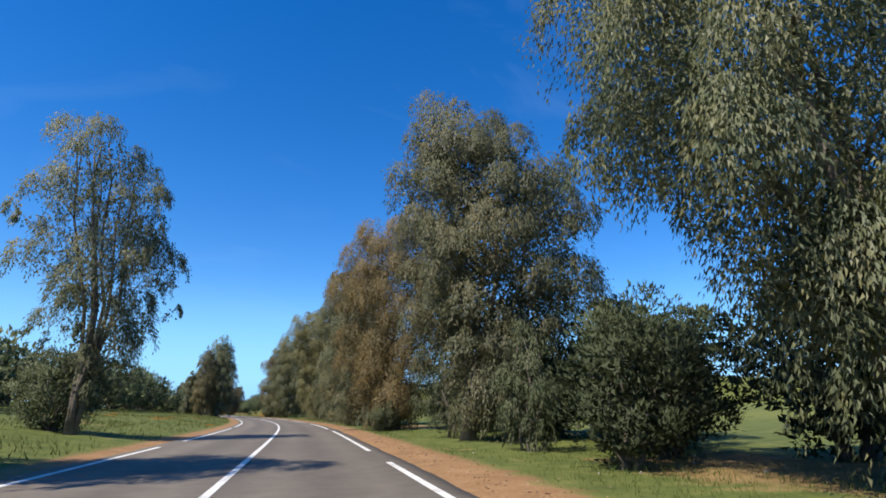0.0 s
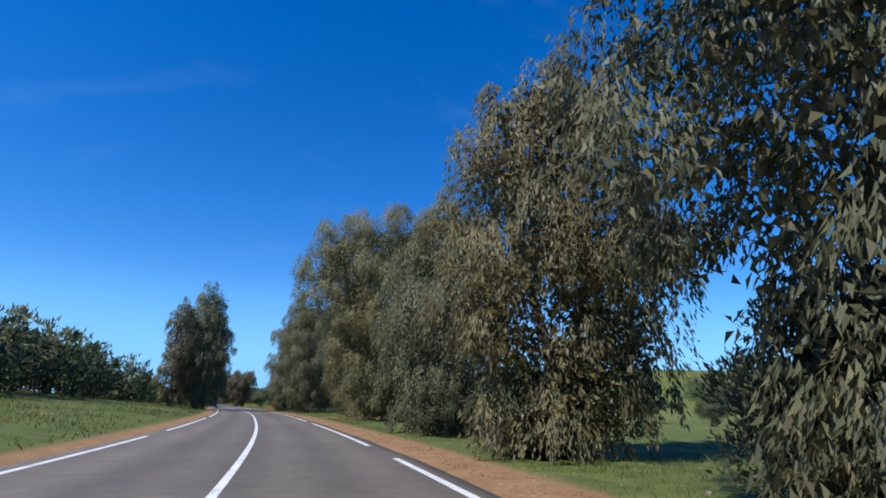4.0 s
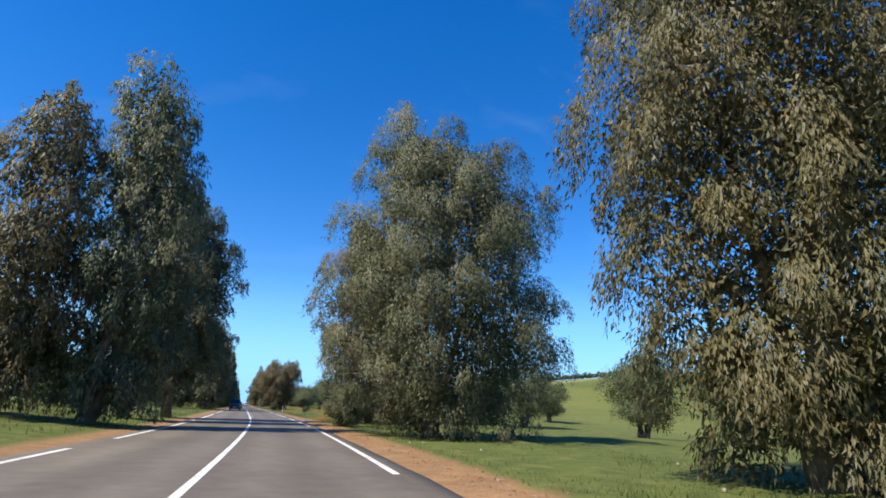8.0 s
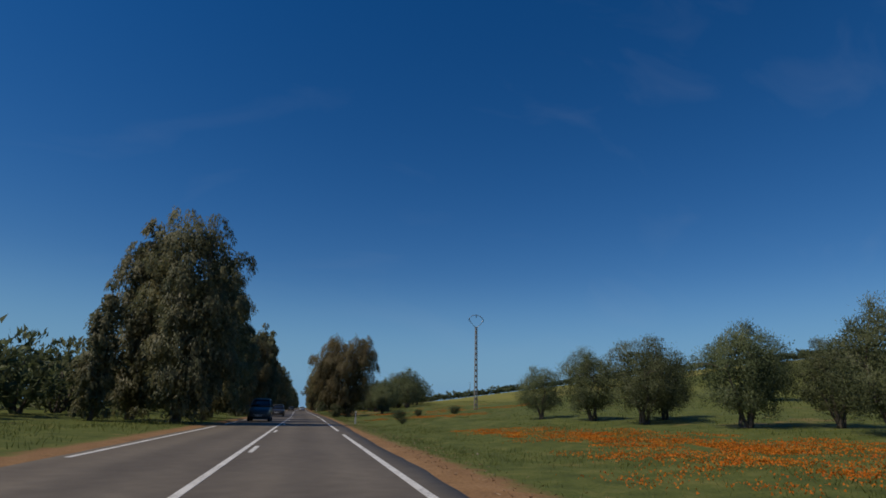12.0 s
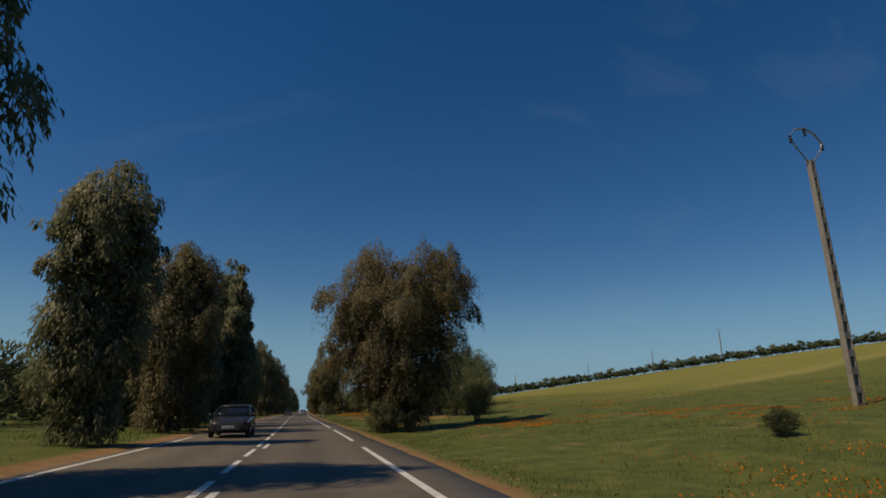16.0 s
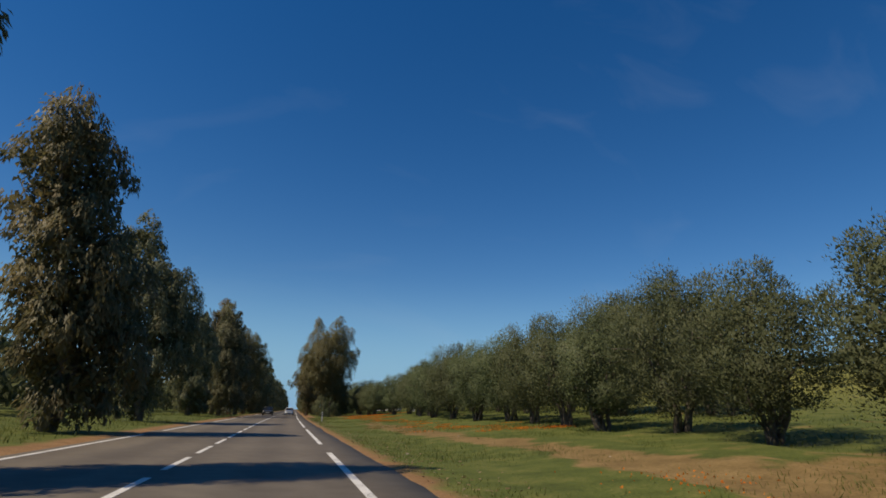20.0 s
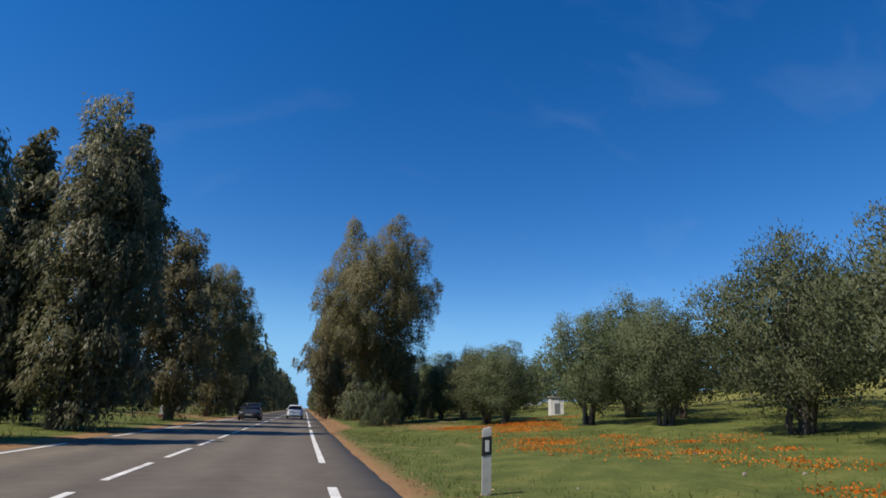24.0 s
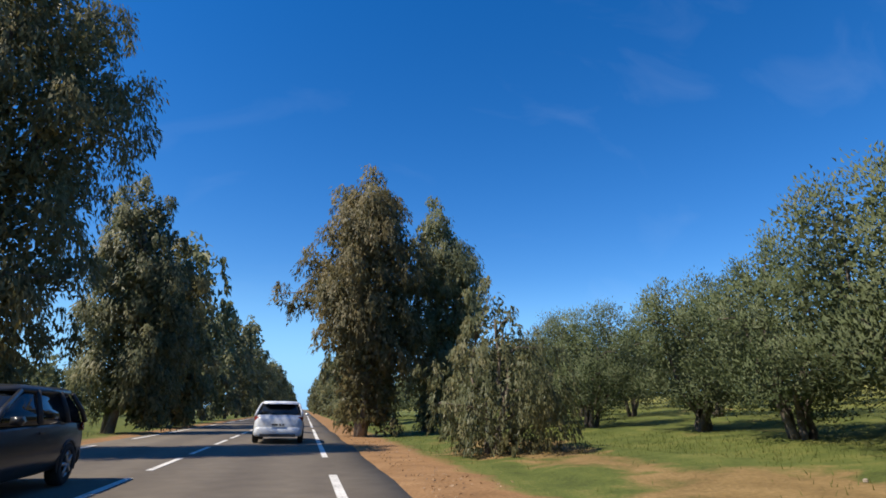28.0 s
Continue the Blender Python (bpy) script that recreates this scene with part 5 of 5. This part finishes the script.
def power_pole(y, d, h, label="pierced concrete power pole with a steel arm"):
    """Concrete pole of two legs tied by rungs, with an arched steel crossarm and insulators."""
    t = thing("power_pole", pose(float(at(d, y)), y, float(land(d, y)) - 0.05, 0, 0, 8), label, "power pole", "power poles")
    for sx in (-1, 1):
        s = Soup().loft([[(sx * (w - 0.06), -0.1, z), (sx * w, -0.1, z), (sx * w, 0.1, z), (sx * (w - 0.06), 0.1, z)][::sx] for w, z in ((0.21, -0.4), (0.12, h))])
        part("leg", s, CONCRETE, t)
    n = 15
    for i in range(n + 1):
        z = h * i / n
        w = 0.21 - 0.09 * z / h - 0.055
        part("rung", Soup().box(-w, w, -0.095, 0.095, max(z - 0.13, -0.2), min(z + 0.13, h)), CONCRETE, t)
    arch = Soup().tube([(-0.1, 0, h - 0.1), (-0.75, 0, h + 0.55), (-0.95, 0, h + 1.0), (-0.55, 0, h + 1.35), (0.0, 0, h + 1.5), (0.55, 0, h + 1.35), (0.95, 0, h + 1.0), (0.75, 0, h + 0.55), (0.1, 0, h - 0.1)], [0.045] * 9, 5)
    part("crossarm", arch, STEEL, t, "arched steel crossarm")
    for x, z in ((-0.95, h + 1.0), (0.0, h + 1.5), (0.95, h + 1.0)):
        part("insulator", Soup().loft([[(x + math.cos(a) * r, math.sin(a) * r, z - q) for a in np.linspace(0, 6.283, 8, endpoint=False)] for q, r in ((0.0, 0.02), (0.06, 0.07), (0.12, 0.03), (0.18, 0.07), (0.24, 0.03), (0.3, 0.07), (0.38, 0.02))]), PLASTIC, t, "dark disc insulator")
    return t


_pole = power_pole(226.5, 21.3, 9.9)
for _y, _d, _k in ((347.0, 117.0, 0.85), (355.0, 100.0, 0.6), (362.0, 83.0, 0.5), (372.0, 64.0, 0.5)):
    copy_thing(_pole, pose(float(at(_d, _y)), _y, float(land(_d, _y)) - 0.1, 0, 0, 20) @ Matrix.Scale(_k, 4))


def farmhouse(y, d, w, h, turn):
    t = thing("farmhouse", pose(float(at(d, y)), y, float(land(d, y)) - 0.1, 0, 0, turn), "low whitewashed farmhouse far off among trees", "house", "far farmhouses")
    part("walls", Soup().box(-w, w, -4, 4, -0.3, h), WHITEWASH, t)
    part("parapet", Soup().loft([[(-a, -b, z), (a, -b, z), (a, b, z), (-a, b, z)] for a, b, z in ((w + 0.15, 4.15, h + 0.002), (w + 0.15, 4.15, h + 0.3), (w, 4.0, h + 0.34))]), CONCRETE, t)
    for x in (-0.6, 0.1, 0.65):
        win = part("window", Soup().box(w * x - 0.5, w * x + 0.5, -4.06, -4.01, h * 0.35, h * 0.75), TINT, t)
        part("sill", Soup().box(w * x - 0.6, w * x + 0.6, -4.16, -4.02, h * 0.31, h * 0.34), CONCRETE, win)
    part("door", Soup().box(-0.28 * w - 0.5, -0.28 * w + 0.5, -4.07, -4.01, -0.2, 2.0), PLASTIC, t)


farmhouse(470.0, 62.0, 7.0, 3.4, 12)
farmhouse(520.0, 44.0, 6.0, 3.2, -20)

# ---- grass, flowers, litter ----


def blade_mesh(P, A, L, W, rng):
    """One triangle a blade of grass."""
    n = len(P)
    A = A / np.linalg.norm(A, axis=1, keepdims=True)
    S = np.cross(A, rng.normal(0, 1, (n, 3)))
    S /= np.linalg.norm(S, axis=1, keepdims=True) + 1e-9
    V = np.stack([P - S * (W / 2)[:, None], P + S * (W / 2)[:, None], P + A * L[:, None]], 1).reshape(-1, 3)
    return V, np.arange(3 * n).reshape(-1, 3)


def scatter(name, n, yr, dr, rng, length, width, material, label, category, up=1.0, bias=1.0, where=None, lift=0.0, dens=None):
    """Many small blades on the ground in one object."""
    y = rng.uniform(*yr, n)
    d = dr[0] + (dr[1] - dr[0]) * rng.random(n) ** bias
    if where is not None:
        y, d = where
        n = len(y)
    if dens is not None:
        k = rng.random(n) < dens(d, y)
        y, d = y[k], d[k]
        n = len(y)
    P = np.stack([at(d, y), y, land(d, y) + lift - 0.02], -1)
    A = rng.normal(0, 0.42, (n, 3))
    A[:, 2] = up
    L, W = rng.uniform(0.5, 1.4, n) * length, rng.uniform(0.7, 1.3, n) * width
    V, F = blade_mesh(P, A, L, W, rng)
    tagged(part(name, raw(name, V, F), material), label, category, kind="stuff")


def patchy(d, y):
    bare = np.where(d > 0, 5.6 - 0.7 * smooth(y, 140, 200) + 1.5 * smooth(y, 342, 354), 4.9)
    v = np.sin(y * 0.31 + d * 0.5) + np.sin(y * 0.13 - d * 0.83 + 1.7) + np.sin(y * 0.71 + d * 0.27 + 0.4)
    return np.clip(0.5 + 0.3 * v, 0.03, 1) * smooth(np.abs(d) - bare, -0.2, 0.5)


def ground_cover():
    rng = np.random.default_rng(120)
    scatter("grass", 90000, (-4, 150), (5.2, 14), rng, 0.13, 0.016, GRASS_BLADE, "patchy green and straw-coloured verge grass", "grass", bias=1.25, dens=patchy)
    scatter("grass", 150000, (150, 385), (4.7, 15), rng, 0.11, 0.016, GRASS_BLADE, "patchy green and straw-coloured verge grass", "grass", bias=1.4, dens=patchy)
    scatter("grass", 45000, (150, 345), (14, 40), rng, 0.15, 0.032, GRASS_BLADE, "rough field grass with seed heads", "grass", dens=patchy)
    scatter("grass", 42000, (0, 150), (-22, -4.9), rng, 0.24, 0.035, GRASS_BLADE, "rough grass on the roadside bank", "grass", dens=patchy)
    scatter("grass", 26000, (150, 385), (-12, -4.9), rng, 0.22, 0.03, GRASS_BLADE, "rough grass under the trees", "grass", dens=patchy)
    ys, ds = [], []
    for yc, dc, ry, rd, n in ((187, 10.2, 4, 0.9, 500), (181, 12.2, 4.5, 1.3, 1300), (175, 13.2, 4, 1.6, 1500), (169, 11.2, 4, 1.3, 900), (171, 9.0, 3, 0.9, 250), (173, 16.2, 3, 1.6, 500), (157, 6.2, 3, 0.6, 250), (215, 12.8, 2.5, 1.6, 420), (226, 26.0, 3, 3, 700), (212, 15.0, 2.5, 2, 420),
                              (231, 18.9, 4, 2.4, 500), (217, 8.9, 3, 1.0, 120), (237.5, 12.5, 2.2, 1.4, 420), (260, 8.4, 6, 0.8, 250), (307, 11.2, 8, 0.9, 420), (291, 11.2, 7, 0.9, 450), (285, 14.0, 5, 0.9, 260), (337, 14.0, 2.5, 1.4, 420), (328, 11.0, 2.5, 1.3, 520),
                              (324, 12.6, 2.5, 1.6, 380), (341, 11.5, 1.4, 0.9, 350), (341, 14.6, 1.6, 1.3, 420), (335.7, 12.6, 1.4, 0.9, 260), (344, 18.3, 3, 2, 200), (84.5, 15.2, 2.5, 2.0, 700), (105.5, 11.5, 3, 1.6, 500), (250, 24, 9, 6, 400), (60, -12, 14, 4, 300)):
        n = int(n * 4.0)
        m = max(8, n // 110)
        cy, cd = rng.normal(yc, ry * 0.75, m), rng.normal(dc, rd * 0.75, m)
        k = rng.integers(m, size=n)
        reach = rng.uniform(0.15, 0.6, m)[k]
        a, b = cy[k] + rng.normal(0, 1, n) * reach * 1.3, cd[k] + rng.normal(0, 1, n) * reach
        k = b > 5.2 if dc > 0 else b < -5.2
        ys.append(a[k])
        ds.append(b[k])
    scatter("wildflowers", 0, (0, 1), (0, 1), rng, 0.04, 0.045, PETAL, "drifts of bright orange wildflowers in the grass", "flowers", up=0.5, lift=0.12, where=(np.concatenate(ys), np.concatenate(ds)))
    # dry leaves and bark shed on the shoulder
    n = 7000
    y = rng.uniform(0, 385, n)
    d = 4.3 + np.abs(rng.normal(0, 0.9, n)) + 0.5 * smooth(y, 150, 215)
    scatter("leaf_litter", 0, (0, 1), (0, 1), rng, 0.07, 0.03, LITTER, "dry leaves and bark scraps on the dirt shoulder", "litter", up=0.08, lift=0.03, where=(y, d))
    # stones
    s = Soup()
    for _ in range(150):
        yy, dd, r = rng.uniform(0, 385), rng.uniform(4.8, 13), rng.uniform(0.02, 0.055)
        x, z = float(at(dd, yy)), float(land(dd, yy))
        top = [(x + math.cos(a) * r * rng.uniform(0.7, 1.2), yy + math.sin(a) * r * rng.uniform(0.7, 1.2), z + r * 0.1) for a in np.linspace(0, 6.283, 7, endpoint=False)]
        s.loft([[(p[0], p[1], z - 0.03) for p in top], top, [(x + (p[0] - x) * 0.55, yy + (p[1] - yy) * 0.55, z + r * rng.uniform(0.55, 0.8)) for p in top]])
    tagged(part("stones", s, STONE), "small pale stones strewn over the verge", "stones", kind="stuff")


ground_cover()


def fallen_branch(y, d, turn, size=1.0):
    t = thing("fallen_branch", pose(float(at(d, y)), y, float(land(d, y)) + 0.03, 0, 0, turn), "dry fallen eucalyptus branch on the dirt shoulder", "branch", "fallen branches")
    s = Soup().tube([(-1.0 * size, 0, 0), (-0.3 * size, 0.08, 0.04), (0.4 * size, 0.02, 0.05), (1.1 * size, 0.15, 0.02)], [0.035, 0.03, 0.02, 0.008], 6)
    part("limb", s, DRY_TWIG, t, smooth_shade=True)
    for a, b, c in ((-0.3, 0.55, 0.3), (0.2, -0.5, 0.55), (0.5, 0.4, 0.9)):
        part("twig", Soup().tube([(a * size, 0.05, 0.04), ((a + c) / 2 * size, b * 0.5 * size, 0.07), (c * size, b * size, 0.03)], [0.016, 0.011, 0.004], 5), DRY_TWIG, t)


fallen_branch(39.0, 5.2, 12)
fallen_branch(349.6, 12.9, 40, 1.3)
fallen_branch(349.9, 13.3, 75, 1.0)
fallen_branch(96.0, 8.0, -25)
